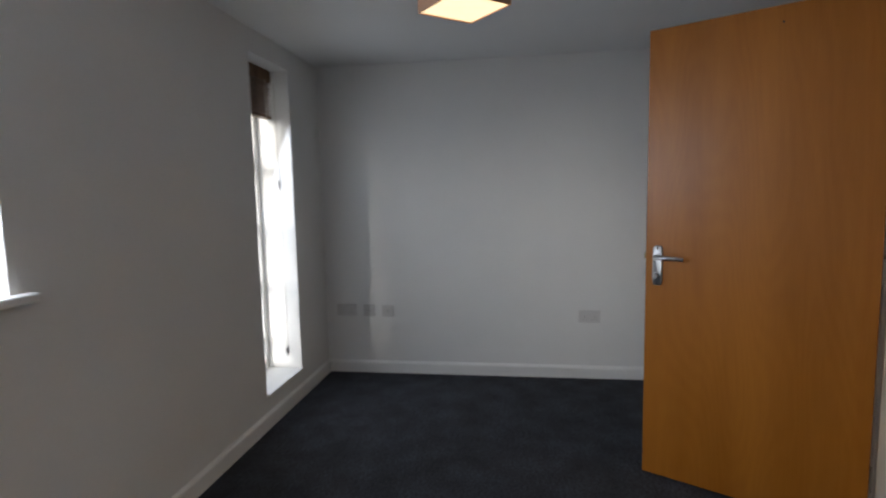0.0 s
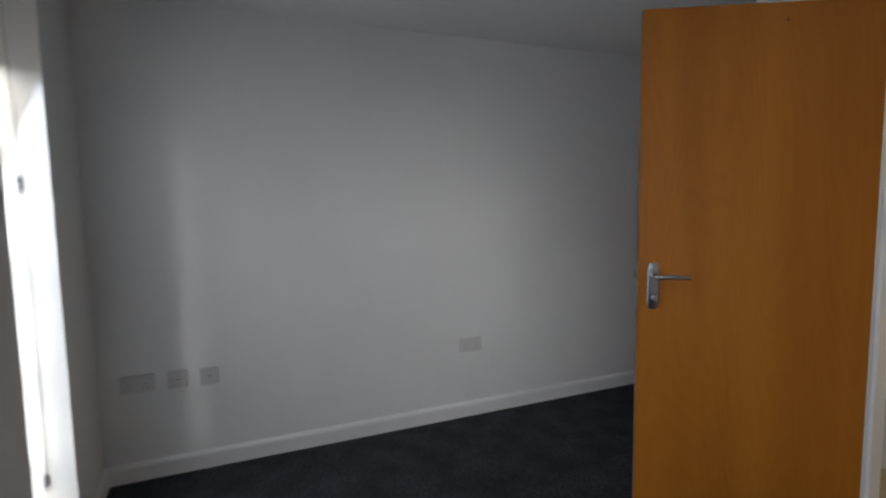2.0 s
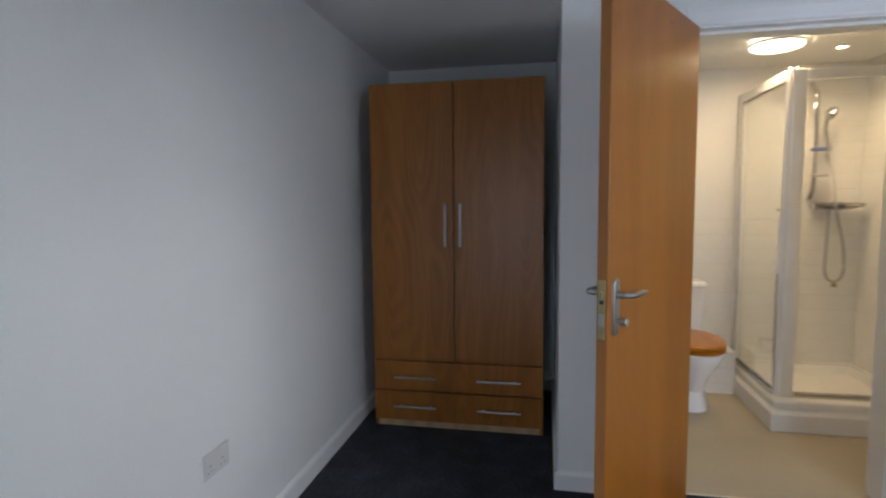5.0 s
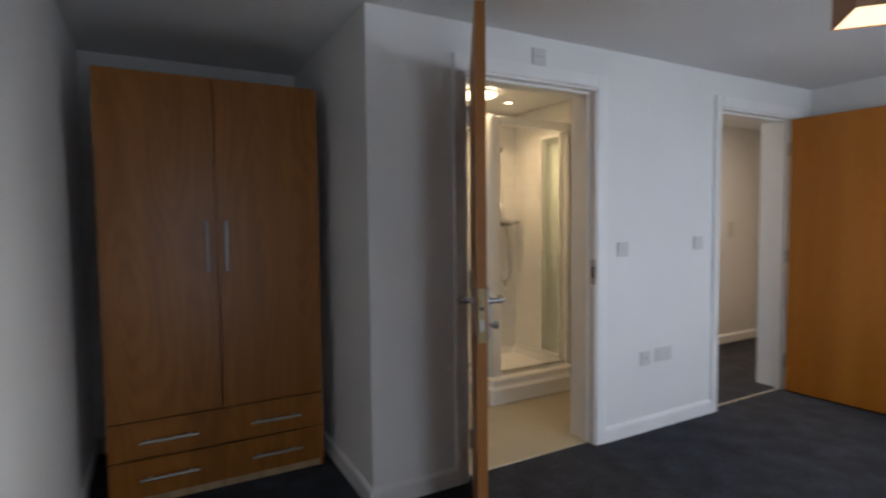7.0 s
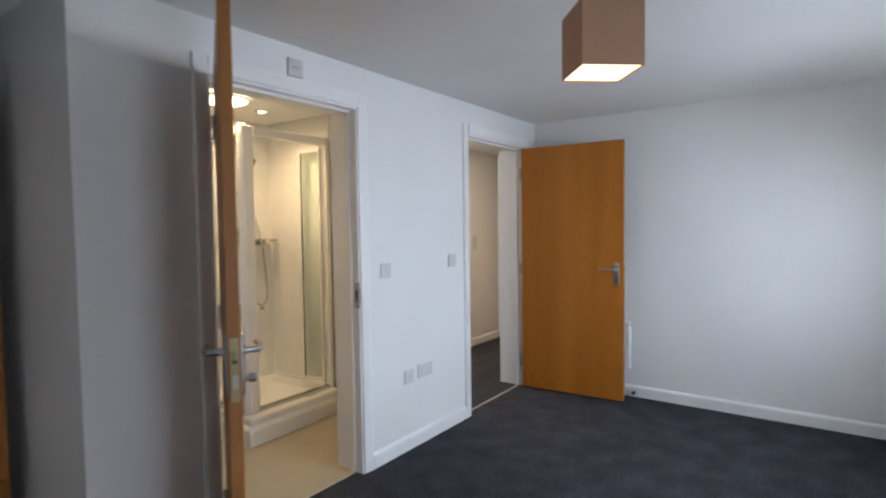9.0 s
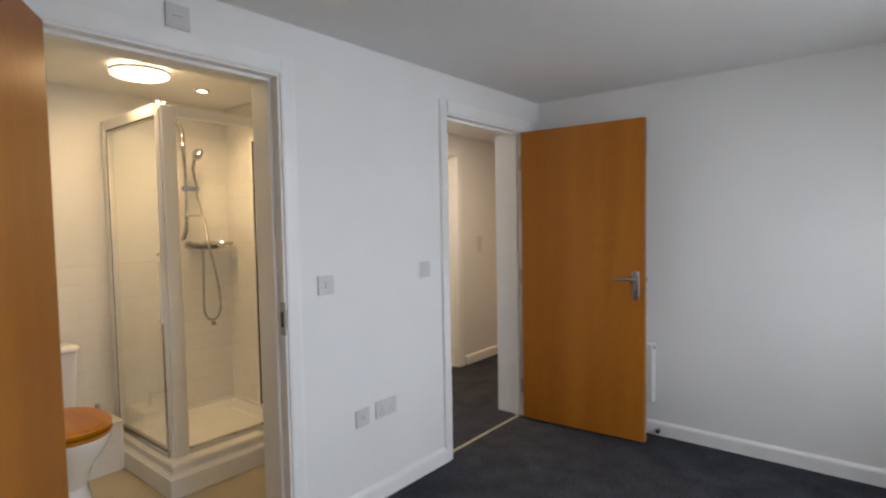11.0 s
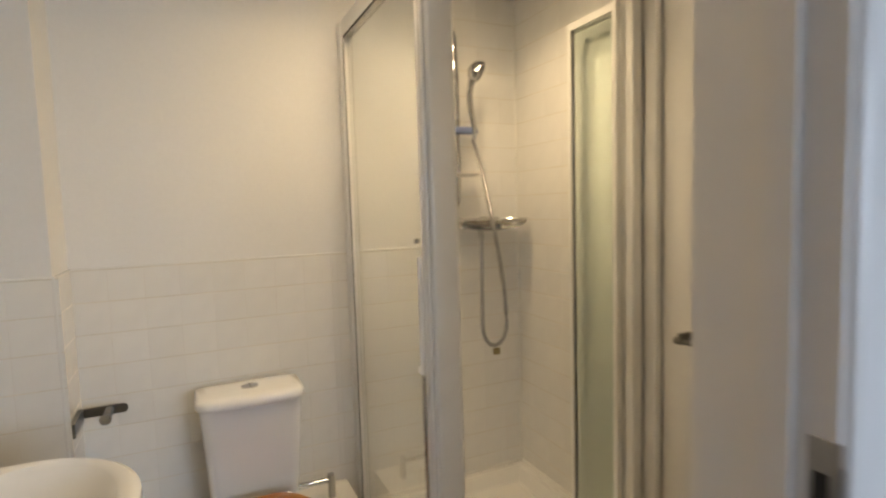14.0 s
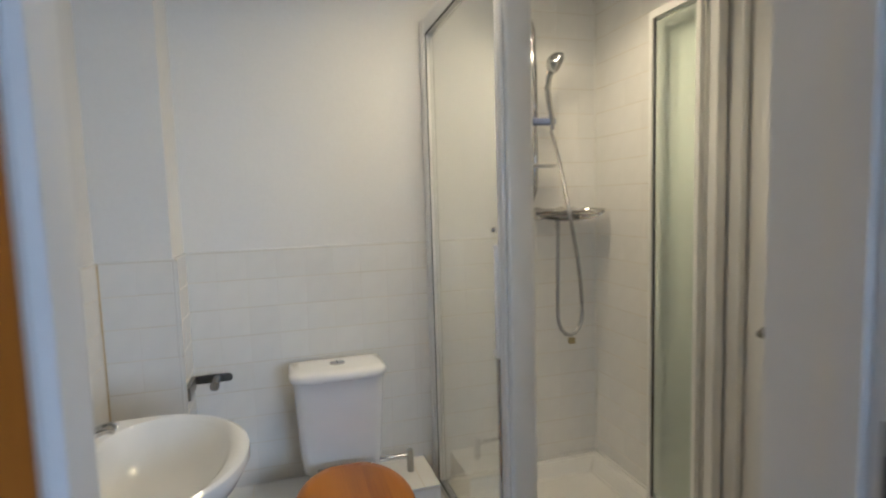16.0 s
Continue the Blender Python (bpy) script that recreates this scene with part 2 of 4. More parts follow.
M_LAMINATE = wood("orange_laminate_floor", (0.26, 0.10, 0.025), (0.38, 0.16, 0.045), 0.35, 0.8)
M_MIRROR = material("mirror_silver", (0.86, 0.90, 0.88), 0.02, 1.0)
M_THRESH = material("pale_metal_strip", (0.55, 0.50, 0.40), 0.4, 0.7)


# ---- mesh helpers ----
def add_box(bm, x0, x1, y0, y1, z0, z1):
    v = [bm.verts.new((x, y, z)) for z in (z0, z1) for y in (y0, y1) for x in (x0, x1)]
    for q in ((0, 2, 3, 1), (4, 5, 7, 6), (0, 1, 5, 4), (2, 6, 7, 3), (0, 4, 6, 2), (1, 3, 7, 5)):
        bm.faces.new([v[i] for i in q])


def boxes(*bs, bevel=0.0, seg=2):
    bm = bmesh.new()
    for b in bs:
        add_box(bm, *b)
    if bevel > 0:
        bmesh.ops.bevel(bm, geom=bm.edges[:], offset=bevel, segments=seg, affect="EDGES", profile=0.5)
    return bm


def tube(points, radius, sides=12, closed=False):
    """A round bar along a line of places."""
    bm = bmesh.new()
    pts = [Vector(p) for p in points]
    rings = []
    ref = Vector((0, 0, 1))
    for i, p in enumerate(pts):
        a, b = pts[max(i - 1, 0)], pts[min(i + 1, len(pts) - 1)]
        if closed:
            a, b = pts[i - 1], pts[(i + 1) % len(pts)]
        d = (b - a).normalized()
        u = d.cross(ref)
        if u.length < 1e-3:
            u = d.cross(Vector((1, 0, 0)))
        u.normalize()
        w = d.cross(u)
        r = radius[i] if isinstance(radius, (list, tuple)) else radius
        rings.append([bm.verts.new(p + r * (math.cos(k * 2 * math.pi / sides) * u + math.sin(k * 2 * math.pi / sides) * w)) for k in range(sides)])
    n = len(rings)
    for i in range(n if closed else n - 1):
        r0, r1 = rings[i], rings[(i + 1) % n]
        for k in range(sides):
            bm.faces.new((r0[k], r0[(k + 1) % sides], r1[(k + 1) % sides], r1[k]))
    if not closed:
        bm.faces.new(rings[0][::-1])
        bm.faces.new(rings[-1])
    bmesh.ops.recalc_face_normals(bm, faces=bm.faces[:])
    return bm


def loft(sections, cap_first=True, cap_last=True):
    """Skin over closed rings that have the same count of places."""
    bm = bmesh.new()
    rings = [[bm.verts.new(p) for p in s] for s in sections]
    for a, b in zip(rings, rings[1:]):
        for k in range(len(a)):
            bm.faces.new((a[k], a[(k + 1) % len(a)], b[(k + 1) % len(b)], b[k]))
    if cap_first:
        bm.faces.new(rings[0][::-1])
    if cap_last:
        bm.faces.new(rings[-1])
    bmesh.ops.recalc_face_normals(bm, faces=bm.faces[:])
    return bm


def oval(cx, cy, z, rx, ry, n=40, power=2.0, back=None):
    """A ring, rounder or squarer by power; back flattens it beyond that y."""
    out = []
    for k in range(n):
        a = 2 * math.pi * k / n
        c, s = math.cos(a), math.sin(a)
        x = cx + rx * math.copysign(abs(c) ** (2 / power), c)
        y = cy + ry * math.copysign(abs(s) ** (2 / power), s)
        if back is not None:
            y = min(y, back)
        out.append((x, y, z))
    return out


def disc(cx, cy, z0, z1, r, n=32, bevel=0.0):
    b = bevel
    secs = [oval(cx, cy, z0, r - b, r - b, n)]
    if b:
        secs.append(oval(cx, cy, z0 + b, r, r, n))
        secs.append(oval(cx, cy, z1 - b, r, r, n))
    secs.append(oval(cx, cy, z1, r - b, r - b, n))
    return loft(secs)


def moved(bm, m):
    bmesh.ops.transform(bm, matrix=m, verts=bm.verts[:])
    return bm


def mesh_of(name, bm, mat, smooth=False):
    me = bpy.data.meshes.new(name)
    bm.to_mesh(me)
    bm.free()
    me.materials.append(mat)
    if smooth:
        for p in me.polygons:
            p.use_smooth = True
        me.set_sharp_from_angle(angle=radians(38))
    return me


def part(name, bm, mat, parent, label="", smooth=False):
    ob = new(name, mesh_of(name, bm, mat, smooth))
    ob.parent = parent
    if label:
        ob["label"] = label
    return ob


def thing(name, label, category, group="", at=None):
    ob = new(name)
    ob.empty_display_size = 0.1
    if at is not None:
        ob.matrix_basis = at
    return tagged(ob, label, category, group)


def structure(name, bm, mat, label, category, smooth=False):
    return tagged(new(name, mesh_of(name, bm, mat, smooth)), label, category, kind="structure")


# ---- plan ----
H = 2.225           # bedroom ceiling
HB = 2.20           # bathroom and hall ceiling
WY = -2.740         # window wall
XE = 4.66           # far wall beside the entry door
WT = 0.225           # thickness of the wall at the entry door
WB = 0.170           # and at the shower room door
BD = (1.660, 2.492)  # bathroom door opening
ED = (3.600, 4.430)  # entry door opening
DH = 1.995
BX0, BX1, BY1 = 1.285, 3.165, 1.66   # bathroom
AX, AY = 1.155, 1.30                # wardrobe alcove
HY, HX = 1.175, 6.05                 # hall
W1 = (0.50, 0.99, 0.17, 2.095)
W2 = (2.455, 3.95, 1.032, 2.03)

# floors
floor = structure("floor", boxes((-0.12, XE + 0.12, WY - 0.3, 0.05, -0.12, 0.0), (-0.12, AX + 0.05, 0.05, AY + 0.12, -0.12, 0.0), (BX1 + 0.05, HX + 0.12, 0.05, HY + 0.06, -0.12, 0.0)), M_CARPET, "dark charcoal cut-pile carpet over bedroom and hall", "floor")
structure("floor_bathroom", boxes((AX + 0.05, BX1 + 0.05, 0.05, BY1 + 0.1, -0.12, 0.002)), M_VINYL, "beige sheet vinyl floor in the shower room", "floor")
structure("floor_far_bathroom", boxes((3.9, 5.9, HY + 0.06, 3.1, -0.12, 0.002)), M_VINYL, "beige vinyl floor beyond the hall", "floor")
# ceilings
structure("ceiling_bedroom", boxes((-0.12, XE + 0.12, WY - 0.3, WT / 2, H, H + 0.15), (-0.12, AX + 0.05, WT / 2, AY + 0.12, H, H + 0.15)), M_CEIL, "plain white painted bedroom ceiling", "ceiling")
structure("ceiling_bathroom", boxes((AX + 0.05, HX + 0.12, WT / 2, HY + 0.06, HB, HB + 0.17), (AX + 0.05, BX1 + 0.06, HY + 0.06, BY1 + 0.12, HB, HB + 0.17)), M_CEIL, "plain white ceiling of shower room and hall", "ceiling")
structure("ceiling_far_bathroom", boxes((3.9, 5.9, HY + 0.06, 3.1, HB, HB + 0.17)), M_CEIL, "white ceiling beyond the hall", "ceiling")
# walls
structure("wall_west", boxes((-0.12, 0.0, WY - 0.3, AY + 0.12, 0, H)), M_WALL, "long white painted bedroom wall with sockets", "wall")
y0, y1 = WY - 0.30, WY
structure("wall_south", boxes((0.0, W1[0], y0, y1, 0, H), (W1[0], W1[1], y0, y1, 0, W1[2]), (W1[0], W1[1], y0, y1, W1[3], H), (W1[1], W2[0], y0, y1, 0, H), (W2[0], W2[1], y0, y1, 0, W2[2]), (W2[0], W2[1], y0, y1, W2[3], H), (W2[1], XE + 0.12, y0, y1, 0, H)), M_WALL, "white painted outside wall with two windows", "wall")
structure("wall_east", boxes((XE, XE + 0.12, WY, 0.0, 0, H)), M_WALL, "white painted bedroom wall behind the entry door", "wall")
structure("wall_north", boxes((AX, BD[0] - 0.03, 0, WB, 0, H), (BD[0] - 0.03, BD[1] + 0.03, 0, WB, DH + 0.03, H), (BD[1] + 0.03, BX1 + 0.05, 0, WB, 0, H), (BX1 + 0.05, ED[0] - 0.03, 0, WT, 0, H), (ED[0] - 0.03, ED[1] + 0.03, 0, WT, DH + 0.03, H), (ED[1] + 0.03, HX + 0.12, 0, WT, 0, H)), M_WALL, "white painted wall with shower room and entry doorways", "wall")
structure("wall_alcove_back", boxes((0.0, AX, AY, AY + 0.12, 0, H)), M_WALL, "white painted back of the wardrobe alcove", "wall")
wall_bl = structure("wall_bathroom_west", boxes((AX, BX0, WB, BY1 + 0.1, 0, H)), M_WALL, "white partition between alcove and shower room, half tiled", "wall")
wall_bb = structure("wall_bathroom_north", boxes((BX0, BX1 + 0.115, BY1, BY1 + 0.1, 0, HB)), M_WALL, "white shower room back wall, half tiled", "wall")
wall_br = structure("wall_bathroom_east", boxes((BX1, BX1 + 0.05, WB, BY1, 0, HB), (BX1 + 0.05, BX1 + 0.115, WT, BY1, 0, HB)), M_WALL, "white shower room side wall, tiled inside the shower", "wall")
boxing = structure("wall_pipe_boxing", boxes((BX0, 1.50, 1.45, BY1, 0, HB)), M_WALL, "white boxed-in pipe duct, tiled to half height", "wall")
ledge = structure("wall_pipe_ledge", boxes((1.50, 2.345, 1.42, BY1, 0, 0.28), (BX0, 1.50, 1.42, 1.45, 0, 0.28)), M_GROUT, "low white tiled pipe ledge behind the toilet", "ledge")
HD = (4.36, 5.20)
structure("wall_hall_north", boxes((BX1 + 0.115, HD[0], HY, HY + 0.1, 0, HB), (HD[0], HD[1], HY, HY + 0.1, 2.02, HB), (HD[1], HX, HY, HY + 0.1, 0, HB)), M_WALL, "white hall wall with a doorway", "wall")
EO = (0.335, 1.085)                  # opening at the end of the hall
structure("wall_hall_east", boxes((HX, HX + 0.12, WT, EO[0], 0, HB), (HX, HX + 0.12, EO[1], HY + 0.1, 0, HB), (HX, HX + 0.12, EO[0], EO[1], 1.97, HB)), M_WALL, "white end wall of the hall with an open doorway", "wall")
structure("wall_end_room", boxes((HX + 0.12, 8.6, 1.165, HY + 0.1, 0, HB), (8.6, 8.7, -1.0, HY + 0.1, 0, HB), (HX, 8.6, -1.0, -0.9, 0, HB), (HX, HX + 0.12, -0.9, 0.0, 0, HB)), M_PEACH, "walls of the room beyond the hall, warm light in their peach colour", "wall")
structure("floor_end_room", boxes((HX + 0.12, 8.6, -0.9, 1.165, -0.12, 0.002)), M_LAMINATE, "orange-brown wooden floor beyond the hall", "floor")
structure("ceiling_end_room", boxes((HX + 0.12, 8.7, -1.0, HY + 0.1, HB, HB + 0.17), (HX, HX + 0.12, -1.0, 0.0, HB, HB + 0.17)), M_CEIL, "white ceiling of the room beyond the hall", "ceiling")
structure("wall_far_bathroom", boxes((3.9, 5.9, 3.0, 3.1, 0, HB), (3.8, 3.9, HY + 0.1, 3.1, 0, HB), (5.9, 6.0, HY + 0.1, 3.1, 0, HB)), M_WALL, "white walls of the room beyond the hall", "wall")
structure("ground", boxes((-600, 600, -800, 600, -3.3, -3.2)), M_GROUND, "grey paved ground outside below the windows", "ground")


# ---- skirting, linings, architraves ----
def skirting(name, x0, y0, x1, y1, nx, ny, label="white painted skirting board"):
    """A board along the foot of a wall from one plan place to another, facing nx, ny."""
    d = Vector((x1 - x0, y1 - y0, 0))
    n = Vector((nx, ny, 0))
    prof = [(0, 0), (0.018, 0), (0.018, 0.070), (0.015, 0.078), (0.009, 0.084), (0.006, 0.088), (0, 0.088)]
    a, b = Vector((x0, y0, 0)), Vector((x1, y1, 0))
    return structure(name, loft([[tuple(p + n * o + Vector((0, 0, z))) for o, z in prof] for p in (a, b)]), M_TRIM, label, "skirting")


AR = 0.066
skirting("baseboard", 0, WY, 0, AY, 1, 0)
skirting("baseboard", 0.018, WY, XE, WY, 0, 1)
skirting("baseboard", XE, WY + 0.018, XE, -0.018, -1, 0)
skirting("baseboard", AX - 0.0, 0, BD[0] - 0.012 - AR, 0, 0, -1)
skirting("baseboard", BD[1] + 0.012 + AR, 0, ED[0] - 0.012 - AR, 0, 0, -1)
skirting("baseboard", ED[1] + 0.012 + AR, 0, XE - 0.018, 0, 0, -1)
skirting("baseboard", AX, -0.018, AX, AY, -1, 0)
skirting("baseboard", 0.018, AY, AX - 0.018, AY, 0, -1)
skirting("baseboard", HD[1] + 0.012 + AR, HY, HX, HY, 0, -1)
skirting("baseboard", ED[1] + 0.012 + AR, WT, HX, WT, 0, 1)


def doorway(name, x0, x1, ya, yb, top, stop, label, sides=(-1, 1), shy=0.0):
    """Lining with a stop bead in a wall from ya to yb, and architraves on the faces asked for."""
    ob = thing(name, label, "door frame")
    ob["kind"] = "structure"
    part("lining", boxes((x0 - 0.03, x0, ya - 0.002, yb + 0.002 - shy, 0, top + 0.03), (x1, x1 + 0.03, ya - 0.002, yb + 0.002, 0, top + 0.03), (x0, x1, ya - 0.002, yb + 0.002, top, top + 0.03)), M_TRIM, ob)
    s0, s1 = stop
    part("stop_bead", boxes((x0, x0 + 0.013, s0, s1, 0, top), (x1 - 0.013, x1, s0, s1, 0, top), (x0 + 0.013, x1 - 0.013, s0, s1, top - 0.013, top)), M_TRIM, ob)
    for s in sides:
        f = ya if s < 0 else yb
        for xs, inward in ((x0 - 0.010, -1), (x1 + 0.010, 1)):
            if shy > 0 and s > 0 and inward < 0:
                continue
            prof = [(0, 0), (0, 0.010), (0.010, 0.014), (0.050, 0.018), (AR, 0.018), (AR, 0)]
            part("architrave", loft([[(xs + inward * o, f + s * p, z) for o, p in prof] for z in (0, top + 0.010 + AR)]), M_TRIM, ob)
        prof = [(0, 0), (0, 0.010), (0.010, 0.014), (0.050, 0.018), (AR, 0.018), (AR, 0)]
        part("architrave", loft([[(x, f + s * p, top + 0.010 + o) for o, p in prof] for x in (x0 - 0.010, x1 + 0.010)]), M_TRIM, ob)
    return ob


bath_frame = doorway("door_frame_bathroom", BD[0], BD[1], 0, WB + 0.020, DH, (0.045, 0.085), "white painted shower room door frame with architraves", shy=0.045)
entry_frame = doorway("door_frame_entry", ED[0], ED[1], 0, WT, DH, (0.045, 0.085), "white painted entry door frame with architraves")
hall_frame = doorway("door_frame_hall", HD[0] + 0.03, HD[1] - 0.03, HY, HY + 0.1, 1.99, (HY + 0.05, HY + 0.07), "white painted door frame across the hall", (-1,))
part("strike_plate", boxes((BD[1] - 0.002, BD[1] + 0.004, -0.0045, 0.030, 0.92, 1.06), (BD[1] + 0.004, BD[1] + 0.009, -0.0045, -0.0022, 0.95, 1.03), bevel=0.0008), M_STEEL, bath_frame, "worn steel strike plate")
part("strike_plate_hole", boxes((BD[1] - 0.003, BD[1] - 0.0021, 0.006, 0.023, 0.955, 1.02)), M_DARK, bath_frame, "dark latch hole")
for z in (0.22, 1.0, 1.78):
    part("hinge_plate", boxes((ED[1] - 0.0015, ED[1] + 0.001, 0.002, 0.032, z - 0.05, z + 0.05)), M_STEEL, entry_frame, "steel hinge plate")
tagged(part("threshold_strip", boxes((ED[0], ED[1], 0.038, 0.056, 0, 0.005), bevel=0.0015), M_THRESH, None, "pale metal threshold strip between carpets"), category="threshold", kind="structure")
tagged(part("threshold_strip", boxes((BD[0], BD[1], 0.042, 0.054, 0, 0.005), bevel=0.0015), M_THRESH, None, "pale metal strip between carpet and vinyl"), category="threshold", kind="structure")


# ---- doors ----
def lever_set(side, y, door, turn):
    """Lever, long back plate and, where asked, a thumb turn on one face of a leaf. side: -1 or 1, the way that the face looks."""
    x = DW - 0.052
    plate = part("handle_plate", moved(loft([oval(0, 0, -0.0045, 0.021, 0.088, 32, 5), oval(0, 0, 0.002, 0.021, 0.088, 32, 5), oval(0, 0, 0.0045, 0.018, 0.085, 32, 5)]), pose(x, y + side * 0.0045, 0.978, -90 * side if side > 0 else 90, 0, 0)), M_STEEL, door, "brushed steel handle plate", True)
    hz = 1.018
    yb = y + side * 0.009
    pts = [(x, yb, hz), (x, yb + side * 0.030, hz), (x - 0.004, yb + side * 0.041, hz), (x - 0.014, yb + side * 0.047, hz), (x - 0.05, yb + side * 0.049, hz + 0.001), (x - 0.09, yb + side * 0.047, hz), (x - 0.118, yb + side * 0.042, hz - 0.003)]
    part("handle", tube(pts, [0.010, 0.0095, 0.0095, 0.0095, 0.009, 0.008, 0.007], 14), M_STEEL, plate, "steel lever handle", True)
    part("rose", tube([(x, yb, hz), (x, yb + side * 0.006, hz)], 0.015, 20), M_STEEL, plate, "", True)
    for dz in (-0.078, 0.078):
        part("screw", tube([(x, yb - side * 0.001, 0.978 + dz), (x, yb + side * 0.0015, 0.978 + dz)], 0.004, 10), M_CHROME, plate)
    if turn:
        tz = 0.935
        part("thumb_turn", tube([(x, yb, tz), (x, yb + side * 0.012, tz), (x, yb + side * 0.014, tz), (x, yb + side * 0.030, tz), (x, yb + side * 0.033, tz)], [0.007, 0.007, 0.013, 0.013, 0.010], 8), M_STEEL, plate, "steel thumb turn")
    else:
        part("keyhole", boxes((x - 0.003, x + 0.003, yb - 0.0005, yb + 0.0005, 0.927, 0.943)), M_DARK, plate)


def door_leaf(name, width, label, at, turn_side):
    """A flush veneered leaf: width along x from the hinge at 0, thickness y 0 to 0.035."""
    global DW
    DW = width
    ob = thing(name, label, "door", at=at)
    bm = boxes((0.0015, width - 0.0015, 0.0, 0.035, 0.010, 1.988), bevel=0.0012, seg=1)
    part("leaf", bm, M_DOOR, ob)
    part("edge_lipping", boxes((width - 0.0018, width + 0.0002, 0.0015, 0.0335, 0.012, 1.986)), M_LIP, ob, "darker lipped door edge")
    part("edge_lipping", boxes((-0.0002, 0.0018, 0.0015, 0.0335, 0.012, 1.986)), M_LIP, ob, "darker lipped door edge")
    lever_set(-1, 0.0, ob, turn_side < 0)
    lever_set(1, 0.035, ob, turn_side > 0)
    lock = part("lock_plate", boxes((width, width + 0.0025, 0.006, 0.029, 0.885, 1.065), bevel=0.0008), M_BRASS, ob, "brass mortice lock plate")
    part("latch", boxes((width + 0.002, width + 0.011, 0.011, 0.024, 1.005, 1.032), bevel=0.003), M_BRASS, lock, "brass latch bolt")
    part("latch_slot", boxes((width + 0.0024, width + 0.0030, 0.0105, 0.0245, 0.992, 1.004)), M_DARK, lock)
    part("dead_bolt", boxes((width + 0.002, width + 0.006, 0.010, 0.025, 0.925, 0.962), bevel=0.001), M_STEEL, lock, "pale dead bolt")
    for dz in (0.893, 1.057):
        part("screw", tube([(width + 0.0022, 0.0175, dz), (width + 0.0032, 0.0175, dz)], 0.004, 10), M_BRASS, lock)
    for z in (0.22, 1.0, 1.78):
        hg = part("hinge", tube([(-0.004, -0.004, z - 0.05), (-0.004, -0.004, z + 0.05)], 0.006, 10), M_STEEL, ob, "steel butt hinge", True)
        part("hinge_leaf", boxes((-0.003, -0.001, 0.0, 0.030, z - 0.05, z + 0.05)), M_STEEL, hg)
    return ob


door_1 = door_leaf("door_1", 0.819, "open flush maple-veneered shower room door with steel levers", pose(BD[0] + 0.001, -0.026, 0, 0, 0, -120.4), 1)
part("coat_hook_mark", tube([(0.33, 0.0345, 1.925), (0.33, 0.0358, 1.925)], 0.0045, 8), M_DARK, door_1, "small dark screw hole")
# entry leaf, built the other way round so that it hangs on the opposite jamb
door_2 = door_leaf("door_2", 0.824, "open flush maple-veneered entry door with steel levers", pose(ED[1] - 0.002, -0.004, 0, 0, 0, -86.2) @ Matrix.Diagonal((1, -1, 1, 1)), 0)


# ---- windows ----
def window(name, x0, x1, z0, z1, bars, mullions, label):
    ob = thing(name, label, "window")
    ob["kind"] = "structure"
    ya, yb = WY - 0.285, WY - 0.225
    fr = part("window_frame", boxes((x0, x0 + 0.05, ya, yb, z0, z1), (x1 - 0.05, x1, ya, yb, z0, z1), (x0 + 0.05, x1 - 0.05, ya, yb, z0, z0 + 0.05), (x0 + 0.05, x1 - 0.05, ya, yb, z1 - 0.05, z1)), M_TRIM, ob, "white window frame")
    xs = [x0 + 0.05] + list(mullions) + [x1 - 0.05]
    zs = [z0 + 0.05] + list(bars) + [z1 - 0.05]
    for x in mullions:
        part("mullion", boxes((x - 0.03, x + 0.03, ya, yb, z0 + 0.05, z1 - 0.05)), M_TRIM, fr)
    for i in range(len(xs) - 1):
        a = xs[i] + (0.03 if i else 0)
        b = xs[i + 1] - (0.03 if i < len(xs) - 2 else 0)
        for z in bars:
            part("glazing_bar", boxes((a, b, ya + 0.006, yb - 0.006, z - 0.018, z + 0.018), bevel=0.003), M_TRIM, fr)
        for j in range(len(zs) - 1):
            c = zs[j] + (0.018 if j else 0)
            d = zs[j + 1] - (0.018 if j < len(zs) - 2 else 0)
            g = part("pane", boxes((a, b, ya + 0.025, ya + 0.031, c, d)), M_PANE, fr)
            g.visible_shadow = False
    return ob


window_1 = window("window_1", *W1[:2], W1[2] + 0.02, W1[3], (0.37 + 0.02, 0.75, 1.13, 1.52), (), "tall narrow white window with small stacked panes")
window_2 = window("window_2", *W2[:2], W2[2] + 0.02, W2[3], (1.52,), (3.215,), "wide white window over a painted sill")
part("window_sill", boxes((W1[0], W1[1], WY - 0.225, WY + 0.012, W1[2], W1[2] + 0.02), bevel=0.004), M_TRIM, window_1, "white painted low sill")
part("window_sill", boxes((W2[0] - 0.062, W2[1] + 0.05, WY, WY + 0.048, W2[2] - 0.008, W2[2] + 0.02), (W2[0], W2[1], WY - 0.225, WY, W2[2], W2[2] + 0.02), bevel=0.008, seg=3), M_TRIM, window_2, "white painted sill with rounded nose")

blind = thing("wooden_blind", "brown wooden slatted blind drawn up in the window head", "blind")
bx0, bx1, by = W1[0] + 0.012, W1[1] - 0.012, WY - 0.14
part("headrail", boxes((bx0, bx1, by - 0.03, by + 0.03, 2.020, 2.095), bevel=0.003), M_BLIND, blind)
for i in range(15):
    part("slat", moved(boxes((bx0, bx1, -0.025, 0.025, -0.0015, 0.0015)), pose(0, by, 1.830 + i * 0.0125, 6 * math.sin(i * 2.3), 0, 0)), M_BLIND, blind)
part("bottom_rail", boxes((bx0, bx1, by - 0.026, by + 0.026, 1.800, 1.820), bevel=0.003), M_BLIND, blind)
